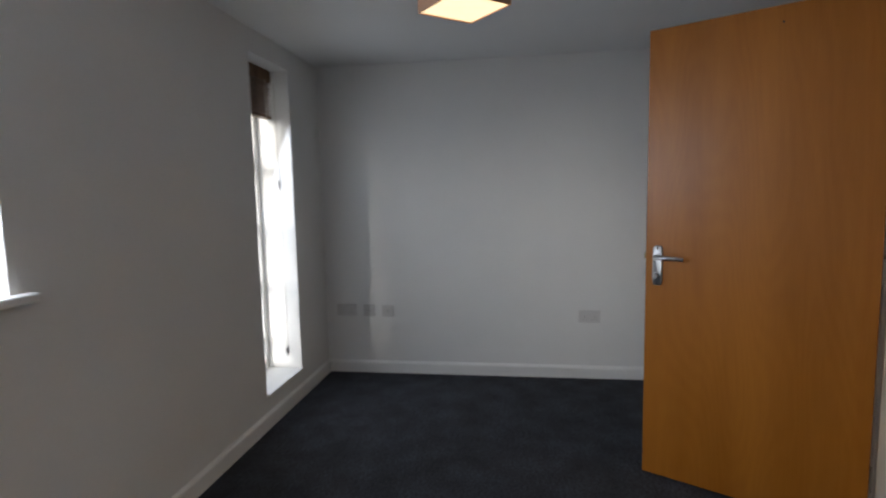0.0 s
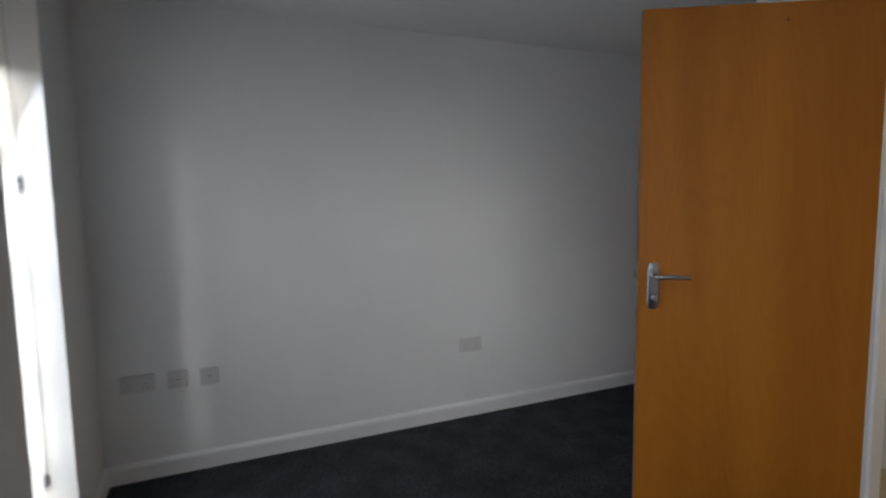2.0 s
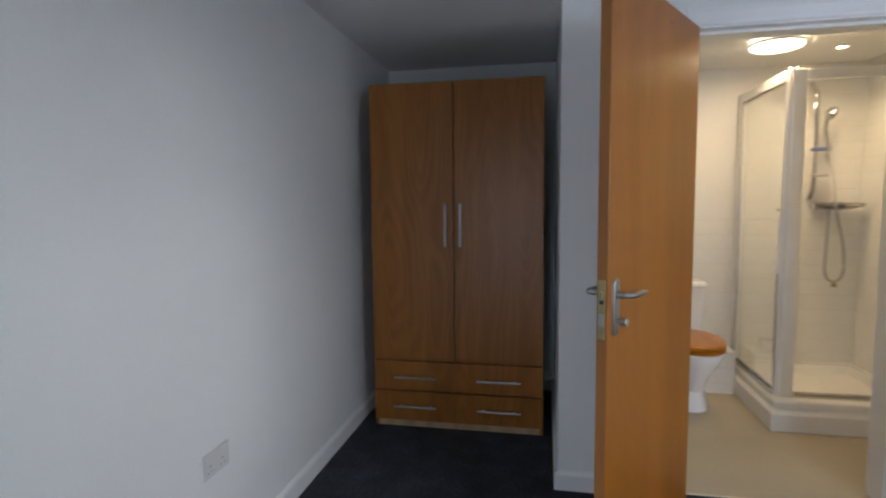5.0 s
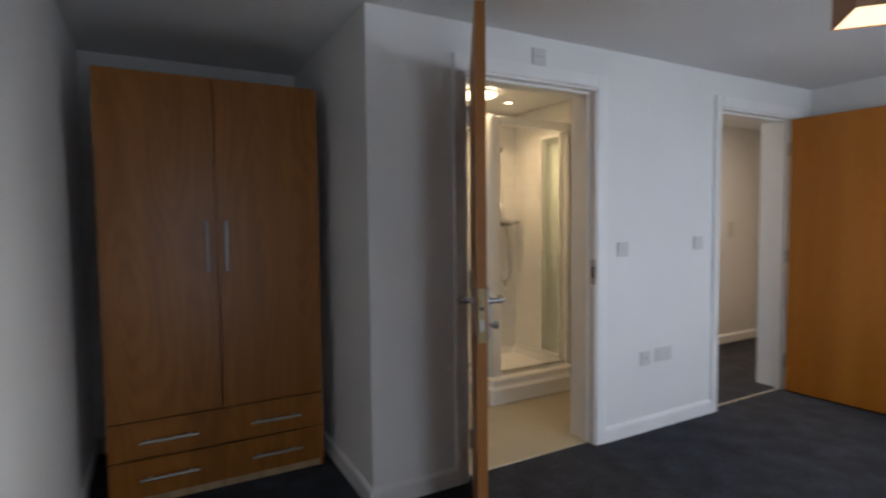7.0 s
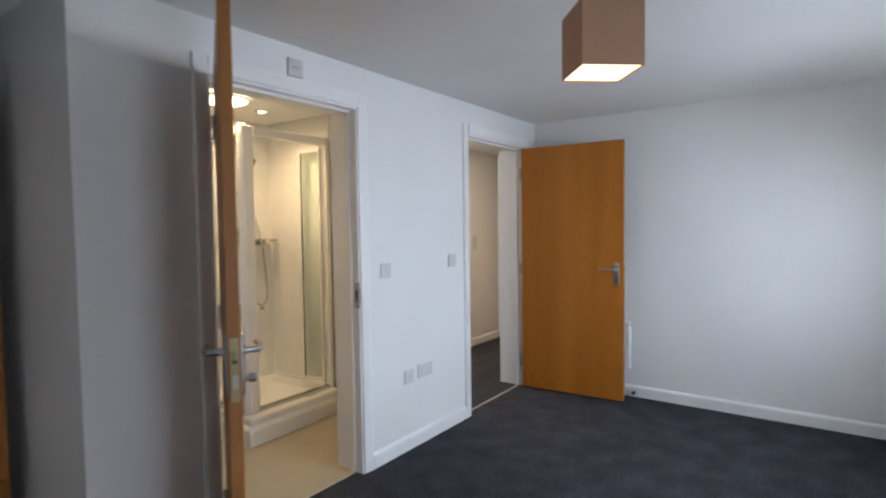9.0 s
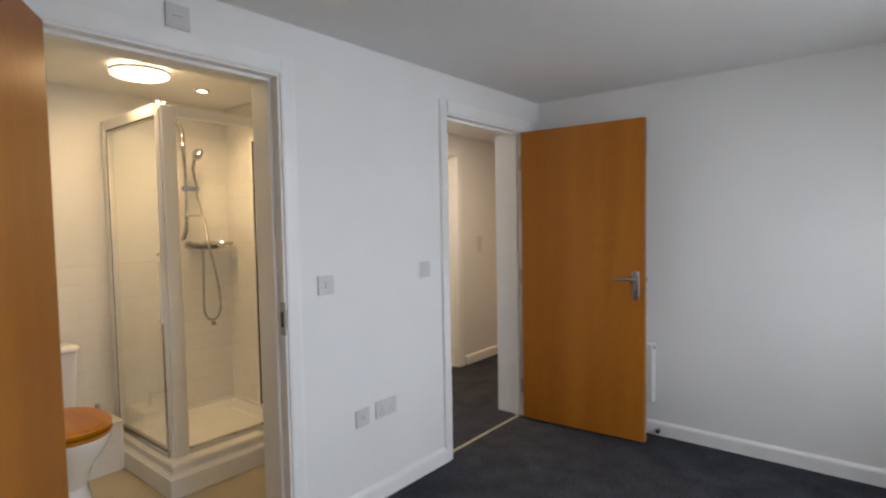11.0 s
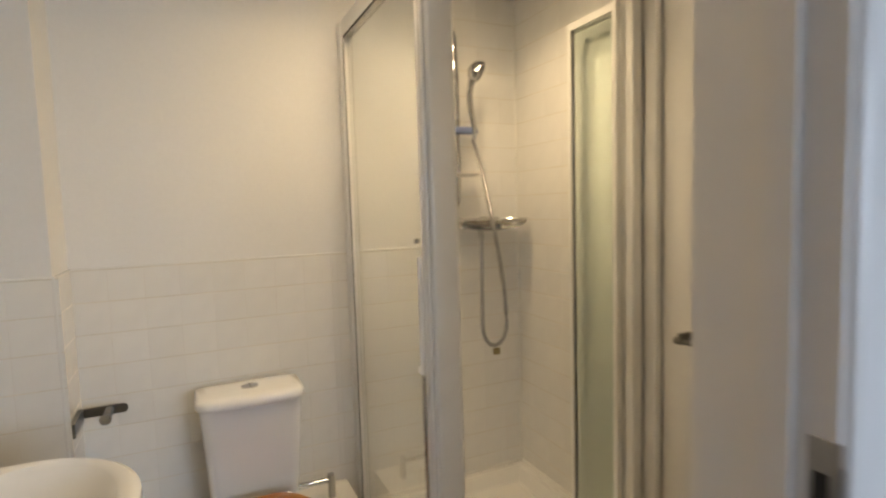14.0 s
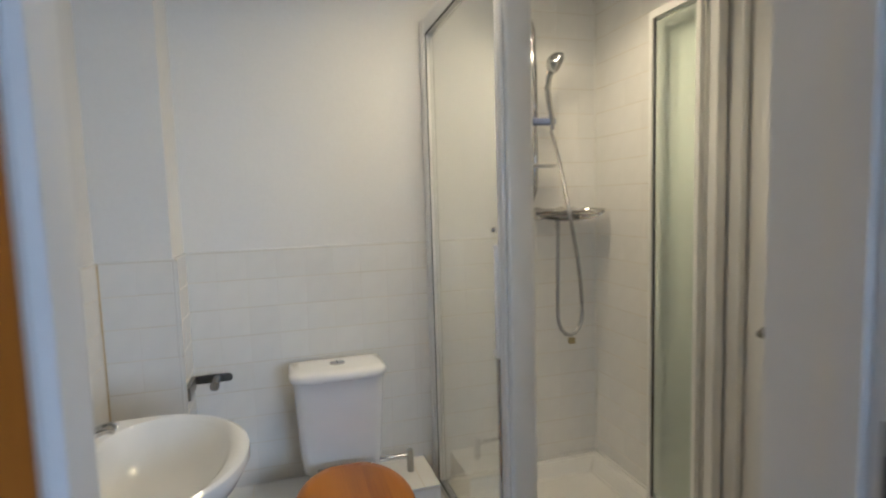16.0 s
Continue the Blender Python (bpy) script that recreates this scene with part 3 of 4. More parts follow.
for x in (bx0 + 0.08, bx1 - 0.08):
    part("ladder_cord", tube([(x, by + 0.031, 1.803), (x, by + 0.031, 2.03)], 0.0018, 6), M_CORD, blind)
part("pull_cord", tube([(bx0 - 0.004, by + 0.045, 2.02), (bx0 - 0.004, by + 0.05, 1.4), (bx0 - 0.006, by + 0.05, 0.30)], 0.0016, 6), M_CORD, blind)
for z in (1.392, 0.30):
    c = thing("cord_cleat", "small dark cord cleat screwed to the window reveal", "cleat", "cord cleats")
    part("base", boxes((W1[0] + 0.0005, W1[0] + 0.008, WY - 0.10, WY - 0.086, z - 0.02, z + 0.02), bevel=0.002), M_STEEL, c)
    part("horns", tube([(W1[0] + 0.010, WY - 0.093, z - 0.032), (W1[0] + 0.016, WY - 0.093, z - 0.018), (W1[0] + 0.010, WY - 0.093, z), (W1[0] + 0.016, WY - 0.093, z + 0.018), (W1[0] + 0.010, WY - 0.093, z + 0.032)], 0.004, 8), M_STEEL, c, "", True)


# ---- wardrobe ----
wardrobe = thing("wardrobe", "oak-effect two-door wardrobe with two drawers in the alcove", "wardrobe")
wx0, wx1, wy0, wy1, wz = 0.113, 1.083, 0.545, 1.085, 1.965
part("side_panel", boxes((wx0, wx0 + 0.018, wy0, wy1, 0, wz)), M_OAK, wardrobe)
part("side_panel", boxes((wx1 - 0.018, wx1, wy0, wy1, 0, wz)), M_OAK, wardrobe)
part("top_panel", boxes((wx0 + 0.018, wx1 - 0.018, wy0, wy1, wz - 0.018, wz)), M_OAK, wardrobe)
part("back_panel", boxes((wx0 + 0.018, wx1 - 0.018, wy1 - 0.006, wy1, 0.05, wz - 0.018)), M_OAK, wardrobe)
part("shelf", boxes((wx0 + 0.018, wx1 - 0.018, wy0 + 0.002, wy1 - 0.006, 0.388, 0.404)), M_OAK, wardrobe)
part("centre_post", boxes((0.582, 0.604, wy0 + 0.001, wy0 + 0.10, 0.404, wz - 0.018)), M_OAK, wardrobe)
part("plinth", boxes((wx0 + 0.018, wx1 - 0.018, wy0 + 0.004, wy0 + 0.02, 0, 0.040)), M_PLINTH, wardrobe, "pale plinth board")
WF = wy0 - 0.019


def bar_handle(parent, a, b):
    """A round steel bar on two feet, from a to b, standing off the front."""
    off = Vector((0, -0.030, 0))
    a, b = Vector(a), Vector(b)
    bar = part("handle", tube([a + off, b + off], 0.0065, 12), M_STEEL, parent, "brushed steel bar handle", True)
    d = (b - a).normalized() * 0.035
    for p in (a + d, b - d):
        part("foot", tube([p, p + off], 0.005, 8), M_STEEL, bar, "", True)


for xa, xb, hx in ((wx0 + 0.001, 0.589, 0.547), (0.597, wx1 - 0.001, 0.632)):
    d = part("wardrobe_door", boxes((xa, xb, WF, WF + 0.018, 0.400, wz - 0.002), bevel=0.0012, seg=1), M_OAK, wardrobe)
    d.name = "door"
    bar_handle(d, (hx, WF, 1.060), (hx, WF, 1.298))
for z0, z1, hz in ((0.224, 0.394, 0.306), (0.044, 0.216, 0.134)):
    d = part("drawer", boxes((wx0 + 0.001, wx1 - 0.001, WF, WF + 0.018, z0, z1), bevel=0.0012, seg=1), M_OAK, wardrobe)
    bar_handle(d, (0.240, WF, hz), (0.482, WF, hz))
    bar_handle(d, (0.718, WF, hz), (0.961, WF, hz))


# ---- sockets and switches ----
def wall_plate(name, label, w, h, at, kind_):
    """A moulded plate: local x along the wall, z up, facing -y."""
    ob = thing(name, label, "switch" if "switch" in name else "socket", "white wall plates", at)
    part("plate", boxes((-w / 2, w / 2, -0.009, 0, -h / 2, h / 2), bevel=0.003), M_PLATE, ob)
    if kind_ == "double":
        for s in (-1, 1):
            part("rocker", boxes((s * 0.048 - 0.006, s * 0.048 + 0.006, -0.012, -0.0085, 0.012, 0.030), bevel=0.0015), M_PLATE, ob)
            for dx, dz, ww, hh in ((0, -0.002, 0.004, 0.008), (-0.011, -0.022, 0.0065, 0.004), (0.011, -0.022, 0.0065, 0.004)):
                part("socket_hole", boxes((s * 0.034 + dx - ww / 2 - 0.001, s * 0.034 + dx + ww / 2 - 0.001, -0.0096, -0.0088, dz - hh / 2, dz + hh / 2)), M_GREYLINE, ob)
    elif kind_ == "single":
        part("rocker", boxes((-0.006, 0.006, -0.0125, -0.0085, -0.011, 0.011), bevel=0.0015), M_PLATE, ob, "white rocker")
        # grey slip puts the shade round the rocker into colour
        part("rocker_gap_shade", boxes((-0.0075, 0.0075, -0.0094, -0.0088, -0.0125, 0.0125)), M_GREYLINE, ob)
    elif kind_ == "aerial":
        part("outlet", tube([(0, -0.008, 0), (0, -0.012, 0)], 0.007, 14), M_STEEL, ob, "small steel outlet", True)
        part("rim", boxes((-0.025, 0.025, -0.0098, -0.0088, -0.025, 0.025), bevel=0.0003, seg=1), M_PLATE, ob)
    elif kind_ == "slot":
        part("flap", boxes((-0.020, 0.020, -0.0105, -0.0088, -0.012, 0.012), bevel=0.001), M_PLATE, ob)
        part("slot_line", boxes((-0.020, 0.020, -0.0112, -0.0104, -0.0015, 0.0015)), M_GREYLINE, ob)
    elif kind_ == "two":
        for z in (-0.040, 0.040):
            part("rocker", boxes((-0.006, 0.006, -0.0125, -0.0085, z - 0.011, z + 0.011), bevel=0.0015), M_PLATE, ob)
    return ob


WESTW = lambda y, z: pose(0.0, y, z, 0, 0, 90)
NORTHW = lambda x, z: pose(x, 0.0, z, 0, 0, 0)
wall_plate("double_socket", "white double socket low on the wall", 0.146, 0.086, WESTW(-2.585, 0.470), "double")
wall_plate("phone_socket", "white slotted phone socket low on the wall", 0.086, 0.086, WESTW(-2.413, 0.468), "slot")
wall_plate("aerial_socket", "white single aerial socket low on the wall", 0.086, 0.086, WESTW(-2.272, 0.465), "aerial")
wall_plate("double_socket", "white double socket near the alcove", 0.146, 0.086, WESTW(-0.834, 0.441), "double")
wall_plate("light_switch", "white single switch between the doorways", 0.086, 0.086, NORTHW(2.708, 1.111), "single")
wall_plate("blank_switch", "white plain thermostat plate beside the entry door", 0.086, 0.086, NORTHW(3.378, 1.130), "none")
wall_plate("aerial_socket", "white aerial socket between the doorways", 0.086, 0.086, NORTHW(2.905, 0.447), "aerial")
wall_plate("double_socket", "white double socket between the doorways", 0.146, 0.086, NORTHW(3.062, 0.455), "double")
wall_plate("fan_isolator_switch", "white isolator switch above the shower room door", 0.086, 0.086, NORTHW(2.097, 2.122), "slot")
wall_plate("hall_switch", "white tall two-part switch on the hall wall", 0.086, 0.155, pose(5.53, HY, 1.165), "two")

# electric heater behind the entry door
heater = thing("panel_heater", "slim white electric panel heater on the wall", "heater")
part("body", boxes((4.572, 4.635, -0.835, -0.20, 0.225, 0.595), bevel=0.008), M_PLASTIC, heater)
part("wall_bracket", boxes((4.632, XE, -0.75, -0.30, 0.32, 0.50)), M_PLASTIC, heater)
for i in range(3):
    part("vent", boxes((4.585, 4.622, -0.8362, -0.8345, 0.560 + i * 0.010, 0.566 + i * 0.010)), M_DARK, heater, "dark vent slot")

# pendant
pendant = thing("pendant_lamp", "tan fabric box lampshade hanging lit from the ceiling", "pendant lamp", at=pose(2.135, -1.465, 0, 0, 0, 41))
S, PB, PT = 0.098, 1.848, 2.050
for q in ((-S, S, -S, -S + 0.003, PB, PT), (-S, S, S - 0.003, S, PB, PT), (-S, -S + 0.003, -S + 0.003, S - 0.003, PB, PT), (S - 0.003, S, -S + 0.003, S - 0.003, PB, PT)):
    part("shade_panel", boxes(q), M_SHADE, pendant, "tan fabric shade panel")
part("diffuser", boxes((-S + 0.003, S - 0.003, -S + 0.003, S - 0.003, PB + 0.004, PB + 0.007)), M_GLOW_PENDANT, pendant, "glowing square diffuser")
part("cord", tube([(0, 0, PT - 0.02), (0, 0, H - 0.03)], 0.004, 8), M_PLASTIC, pendant)
part("ceiling_rose", disc(0, 0, H - 0.03, H, 0.045, 24, 0.006), M_PLASTIC, pendant, "", True)
part("lamp_holder", tube([(0, 0, PT - 0.07), (0, 0, PT - 0.01)], 0.018, 14), M_PLASTIC, pendant, "", True)
for s in ((-S, 0, 0, 0), (0, -S, 0, 0), (S, 0, 0, 0), (0, S, 0, 0)):
    part("spider", tube([(s[0], s[1], PT - 0.012), (0, 0, PT - 0.012)], 0.0018, 6), M_STEEL, pendant)

stop_ = thing("door_stop", "small dark rubber door stop on the skirting", "door stop")
part("stem", tube([(XE - 0.018, -0.862, 0.045), (XE - 0.060, -0.862, 0.045)], 0.008, 12), M_STEEL, stop_, "", True)
part("buffer", tube([(XE - 0.060, -0.862, 0.045), (XE - 0.078, -0.862, 0.045)], 0.013, 14), M_SEAL, stop_, "black rubber buffer", True)

# ---- shower ----
shower_tray = thing("shower_tray", "raised square white acrylic shower tray", "shower tray")
TX0, TY0 = 2.345, 0.815
part("skirt", boxes((TX0, BX1, TY0, TY0 + 0.02, 0.0, 0.105), (TX0, TX0 + 0.02, TY0 + 0.02, BY1, 0.0, 0.105), bevel=0.004), M_ACRYLIC, shower_tray)
bm = bmesh.new()
outer, rim_in, low = (TX0 + 0.022, BX1, TY0 + 0.022, BY1), (TX0 + 0.085, BX1 - 0.045, TY0 + 0.085, BY1 - 0.045), (TX0 + 0.12, BX1 - 0.08, TY0 + 0.12, BY1 - 0.08)
lip = (TX0 + 0.002, BX1, TY0 + 0.002, BY1)


def rect(r, z):
    return [bm.verts.new(p) for p in ((r[0], r[2], z), (r[1], r[2], z), (r[1], r[3], z), (r[0], r[3], z))]


rs = [rect(lip, 0.095), rect(lip, 0.112), rect((outer[0], outer[1], outer[2], outer[3]), 0.118), rect(outer, 0.168), rect(rim_in, 0.172), rect(low, 0.120)]
for a, b in zip(rs, rs[1:]):
    for k in range(4):
        bm.faces.new((a[k], a[(k + 1) % 4], b[(k + 1) % 4], b[k]))
bm.faces.new(rs[-1])
bmesh.ops.bevel(bm, geom=bm.edges[:], offset=0.006, segments=2, affect="EDGES")
bmesh.ops.recalc_face_normals(bm, faces=bm.faces[:])
part("basin", bm, M_ACRYLIC, shower_tray, "", True)
part("waste", disc(3.00, 1.02, 0.1195, 0.126, 0.045, 28, 0.003), M_CHROME, shower_tray, "chrome waste cover", True)

shower = thing("shower_enclosure", "framed glass corner shower enclosure with folded door", "shower enclosure")
GX, GY, Z0, Z1 = 2.405, 0.905, 0.170, 2.015
part("wall_profile", boxes((GX - 0.022, GX + 0.022, BY1 - 0.045, BY1 - 0.007, Z0, Z1), bevel=0.004), M_ALU, shower, "pale aluminium wall profile")
part("side_stile", boxes((GX - 0.016, GX + 0.016, BY1 - 0.075, BY1 - 0.045, Z0, Z1 - 0.06), bevel=0.004), M_ALU, shower, "pale side stile")
part("top_rail", boxes((GX - 0.018, GX + 0.018, GY + 0.04, BY1 - 0.045, Z1 - 0.06, Z1), bevel=0.003), M_ALU, shower)
part("bottom_rail", boxes((GX - 0.016, GX + 0.016, GY + 0.04, BY1 - 0.075, Z0, Z0 + 0.035), bevel=0.003), M_CHROME, shower, "chrome bottom rail")
part("seal_line", boxes((GX - 0.0175, GX - 0.0155, GY + 0.04, BY1 - 0.075, Z0 + 0.035, Z0 + 0.041)), M_SEAL, shower)
part("seal_line", boxes((GX - 0.0175, GX - 0.0155, GY + 0.06, BY1 - 0.075, Z1 - 0.067, Z1 - 0.060)), M_SEAL, shower)
part("seal_line", boxes((GX - 0.0175, GX - 0.0155, BY1 - 0.079, BY1 - 0.075, Z0 + 0.035, Z1 - 0.06)), M_SEAL, shower)
g = part("side_glass", boxes((GX - 0.003, GX + 0.003, GY + 0.04, BY1 - 0.075, Z0 + 0.03, Z1 - 0.06)), M_GLASS, shower, "clear side glass")
g.visible_shadow = False
part("side_stile", boxes((GX - 0.007, GX + 0.007, GY + 0.031, GY + 0.046, Z0, Z1 - 0.06), bevel=0.003), M_POST, shower, "thin pale glass edge strip")
post = part("corner_post", boxes((GX + 0.006, GX + 0.083, GY, GY + 0.030, Z0, Z1), bevel=0.008, seg=3), M_POST, shower, "broad pale corner post")
part("chrome_strip", tube([(GX + 0.000, GY + 0.016, Z0), (GX + 0.000, GY + 0.016, Z1 - 0.02)], 0.0065, 12), M_POST, post, "pale rounded edge strip", True)
for dx, dy in ((0.0, 0.012), (0.035, 0.012)):
    part("screw_cap", disc(GX + dx, GY + dy, Z1, Z1 + 0.008, 0.011, 14, 0.003), M_CHROME, post, "", True)
part("fixing_stud", tube([(GX - 0.004, GY + 0.075, 1.245), (GX - 0.014, GY + 0.075, 1.245)], 0.007, 12), M_CHROME, shower, "chrome fixing stud", True)
part("side_handle", boxes((GX - 0.014, GX - 0.004, GY + 0.048, GY + 0.062, 0.885, 1.205), (GX - 0.014, GX - 0.004, GY + 0.0625, GY + 0.080, 0.885, 0.905), bevel=0.003), M_POST, shower, "pale plastic handle strip")
part("lower_strip", boxes((GX - 0.010, GX - 0.004, GY + 0.047, GY + 0.066, Z0 + 0.04, 0.884), bevel=0.002), M_CHROME, shower, "chrome strip below the handle")
part("top_rail", boxes((GX + 0.083, BX1 - 0.03, GY - 0.002, GY + 0.036, Z1 - 0.06, Z1 - 0.004), bevel=0.003), M_POST, shower)
part("threshold_rail", boxes((GX + 0.083, BX1 - 0.03, GY - 0.002, GY + 0.036, Z0 + 0.002, Z0 + 0.030), bevel=0.004), M_CHROME, shower, "chrome threshold rail")
part("wall_profile", boxes((BX1 - 0.032, BX1 - 0.007, GY - 0.050, GY + 0.038, Z0, Z1), bevel=0.004), M_ALU, shower, "pale aluminium wall profile")
part("pivot_stile", boxes((BX1 - 0.078, BX1 - 0.040, GY - 0.004, GY + 0.034, Z0, Z1 - 0.004), bevel=0.005), M_ALU, shower, "pale pivot stile")
part("seal_line", boxes((BX1 - 0.040, BX1 - 0.034, GY + 0.004, GY + 0.03, Z0 + 0.03, Z1 - 0.06)), M_SEAL, shower)


def folding_leaf(p, q, label):
    """One framed leaf of the folding door between two plan places."""
    d = (Vector(q) - Vector(p))
    w = d.length
    m = pose(p[0], p[1], 0, 0, 0, math.degrees(math.atan2(d.y, d.x)))
    leaf = part("folding_leaf", moved(boxes((0, 0.018, -0.009, 0.009, Z0 + 0.035, Z1 - 0.07), (w - 0.018, w, -0.009, 0.009, Z0 + 0.035, Z1 - 0.07), (0.018, w - 0.018, -0.009, 0.009, Z1 - 0.095, Z1 - 0.07), (0.018, w - 0.018, -0.009, 0.009, Z0 + 0.035, Z0 + 0.06)), m), M_ALU, shower, label)
    gl = part("glass", moved(boxes((0.016, w - 0.016, -0.0025, 0.0025, Z0 + 0.055, Z1 - 0.09)), m), M_GLASS_DOOR, leaf)
    gl.visible_shadow = False
    for u in (w - 0.021,):
        part("seal", moved(boxes((u - 0.0015, u + 0.0015, -0.0045, 0.0045, Z0 + 0.06, Z1 - 0.095)), m), M_SEAL, leaf)


folding_leaf((3.104, 0.948), (3.100, 1.210), "chrome-edged glass door leaf folded inwards")
folding_leaf((3.074, 0.948), (3.077, 1.185), "chrome-edged glass door leaf folded inwards")

rail = thing("shower_riser", "chrome slide rail with hand shower and hose", "shower")
RX, RY = 2.840, BY1 - 0.055
part("riser_rail", tube([(RX - 0.012, BY1 - 0.010, 2.068), (RX - 0.010, BY1 - 0.030, 2.055), (RX - 0.004, RY, 2.00), (RX, RY - 0.012, 1.85), (RX + 0.002, RY - 0.014, 1.68), (RX + 0.002, RY - 0.012, 1.50), (RX, RY, 1.37), (RX - 0.006, BY1 - 0.030, 1.315), (RX - 0.008, BY1 - 0.010, 1.305)], [0.012, 0.014, 0.015, 0.012, 0.010, 0.011, 0.014, 0.014, 0.012], 14), M_CHROME, rail, "bowed chrome riser rail", True)
part("slider_clip", boxes((RX - 0.020, RX + 0.085, RY - 0.036, RY + 0.006, 1.622, 1.650), bevel=0.008, seg=3), M_BLUE, rail, "blue-grey plastic slider clip", True)
hx = RX + 0.066
part("hand_shower", tube([(hx + 0.002, RY - 0.030, 1.600), (hx, RY - 0.034, 1.650), (hx - 0.016, RY - 0.044, 1.70), (hx - 0.030, RY - 0.055, 1.76), (hx - 0.028, RY - 0.070, 1.815), (hx - 0.014, RY - 0.082, 1.845)], [0.009, 0.011, 0.0125, 0.013, 0.014, 0.018], 14), M_CHROME, rail, "chrome hand shower", True)
head_m = look((hx - 0.006, RY - 0.09, 1.850), (hx + 0.33, RY - 0.30, 1.62))
part("spray_head", moved(loft([oval(0, 0, 0.040, 0.012, 0.012, 24), oval(0, 0, 0.030, 0.030, 0.032, 24), oval(0, 0, 0.008, 0.040, 0.044, 24), oval(0, 0, -0.006, 0.040, 0.044, 24), oval(0, 0, -0.010, 0.034, 0.038, 24)]), head_m), M_CHROME, rail, "chrome spray head", True)
part("spray_face", moved(disc(0, 0, -0.0130, -0.0095, 0.030, 24), head_m), M_GREYLINE, rail, "grey spray face")
part("soap_dish", loft([oval(RX + 0.03, RY - 0.03, 1.452, 0.045, 0.030, 24), oval(RX + 0.03, RY - 0.03, 1.462, 0.058, 0.040, 24), oval(RX + 0.03, RY - 0.03, 1.464, 0.058, 0.040, 24)]), M_PLASTIC, rail, "pale small soap dish", True)

valve = thing("shower_valve", "chrome bar shower valve with an oval soap shelf", "shower valve")
part("valve_body", tube([(2.835, BY1 - 0.070, 1.262), (2.850, BY1 - 0.070, 1.262), (2.875, BY1 - 0.070, 1.262), (2.985, BY1 - 0.070, 1.262), (3.010, BY1 - 0.070, 1.262), (3.030, BY1 - 0.070, 1.262)], [0.020, 0.026, 0.022, 0.022, 0.026, 0.020], 18), M_CHROME, valve, "", True)
for x in (2.875, 2.985):
    part("wall_union", tube([(x, BY1 - 0.07, 1.262), (x, BY1 - 0.02, 1.262), (x, BY1 - 0.016, 1.262), (x, BY1 - 0.006, 1.262)], [0.014, 0.014, 0.028, 0.028], 16), M_CHROME, valve, "", True)
ring_pts = oval(2.976, BY1 - 0.105, 1.275, 0.152, 0.098, 40)
part("shelf_rim", tube(ring_pts, 0.0045, 8, True), M_CHROME, valve, "chrome oval shelf rim", True)
SHELF = ((1.232, 0.30), (1.238, 0.62), (1.248, 0.88), (1.262, 0.985), (1.273, 0.985), (1.262, 0.93), (1.250, 0.60), (1.248, 0.20))
part("shelf", loft([oval(2.976, BY1 - 0.105, z, 0.152 * k, 0.098 * k, 40) for z, k in SHELF]), M_SMOKY, valve, "smoky clear plastic dished shelf", True)
hose = []
for k in range(49):
    u = k / 48
    a = u * math.pi * 2
    if u < 0.42:
        s = u / 0.42
        hose.append((2.932 - 0.020 * math.sin(s * math.pi * 0.5), BY1 - 0.085, 1.235 - s * 0.40))
    elif u < 0.58:
        s = (u - 0.42) / 0.16
        hose.append((2.972 - 0.060 * math.cos(s * math.pi), BY1 - 0.085 + 0.004 * s, 0.835 - 0.092 * math.sin(s * math.pi)))
    else:
        s = (u - 0.58) / 0.42
        hose.append((3.032 - 0.020 * s - 0.110 * s ** 2, BY1 - 0.081 - 0.004 * s, 0.835 + s * 0.765))
# the hose hangs clear of the shelf, further from the wall half way up
for k, p in enumerate(hose):
    u = k / 48
    f = 0.085 * math.exp(-((u - 0.80) / 0.11) ** 2) + 0.030 * math.exp(-((u - 0.5) / 0.2) ** 2)
    hose[k] = tuple(Vector(p).lerp(Vector((1.87, -0.15, 1.28)), f) + Vector((0.017 * math.sin(math.pi * u), 0, 0)))
part("hose", tube(hose, [0.0072 + 0.0008 * (k % 2) for k in range(49)], 10), M_HOSE, rail, "flexible steel shower hose", True)
part("hose_outlet", tube([(2.932, BY1 - 0.078, 1.245), (2.932, BY1 - 0.082, 1.195)], 0.010, 12), M_CHROME, valve, "", True)
part("hose_weight", boxes((2.940, 2.968, BY1 - 0.155, BY1 - 0.138, 0.726, 0.752), bevel=0.004), M_BRASS, rail, "small brass tag on the hose")

# ---- toilet ----
toilet = thing("toilet", "white close-coupled toilet with a varnished wooden seat, lid closed", "toilet")
CX = 2.000
secs = []
for z, rx, ry, cy in ((0.002, 0.105, 0.17, 1.20), (0.03, 0.100, 0.165, 1.20), (0.12, 0.085, 0.15, 1.21), (0.22, 0.105, 0.19, 1.19), (0.30, 0.150, 0.235, 1.165), (0.36, 0.172, 0.262, 1.150), (0.388, 0.176, 0.268, 1.148), (0.396, 0.170, 0.262, 1.148)):
    secs.append(oval(CX, cy, z, rx, ry, 44, 2.2))
part("pan", loft(secs), M_CERAMIC, toilet, "white ceramic pan", True)
part("pan_back", boxes((CX - 0.105, CX + 0.105, 1.30, 1.418, 0.02, 0.385), bevel=0.02, seg=3), M_CERAMIC, toilet, "", True)


def seat_ring(z, grow):
    return oval(CX, 1.130, z, 0.178 + grow, 0.255 + grow, 48, 2.15, 1.365)


part("seat", loft([seat_ring(0.396, -0.006), seat_ring(0.401, 0.0), seat_ring(0.414, 0.0), seat_ring(0.417, -0.004), seat_ring(0.418, -0.024)]), M_SEAT, toilet, "varnished wooden seat", True)
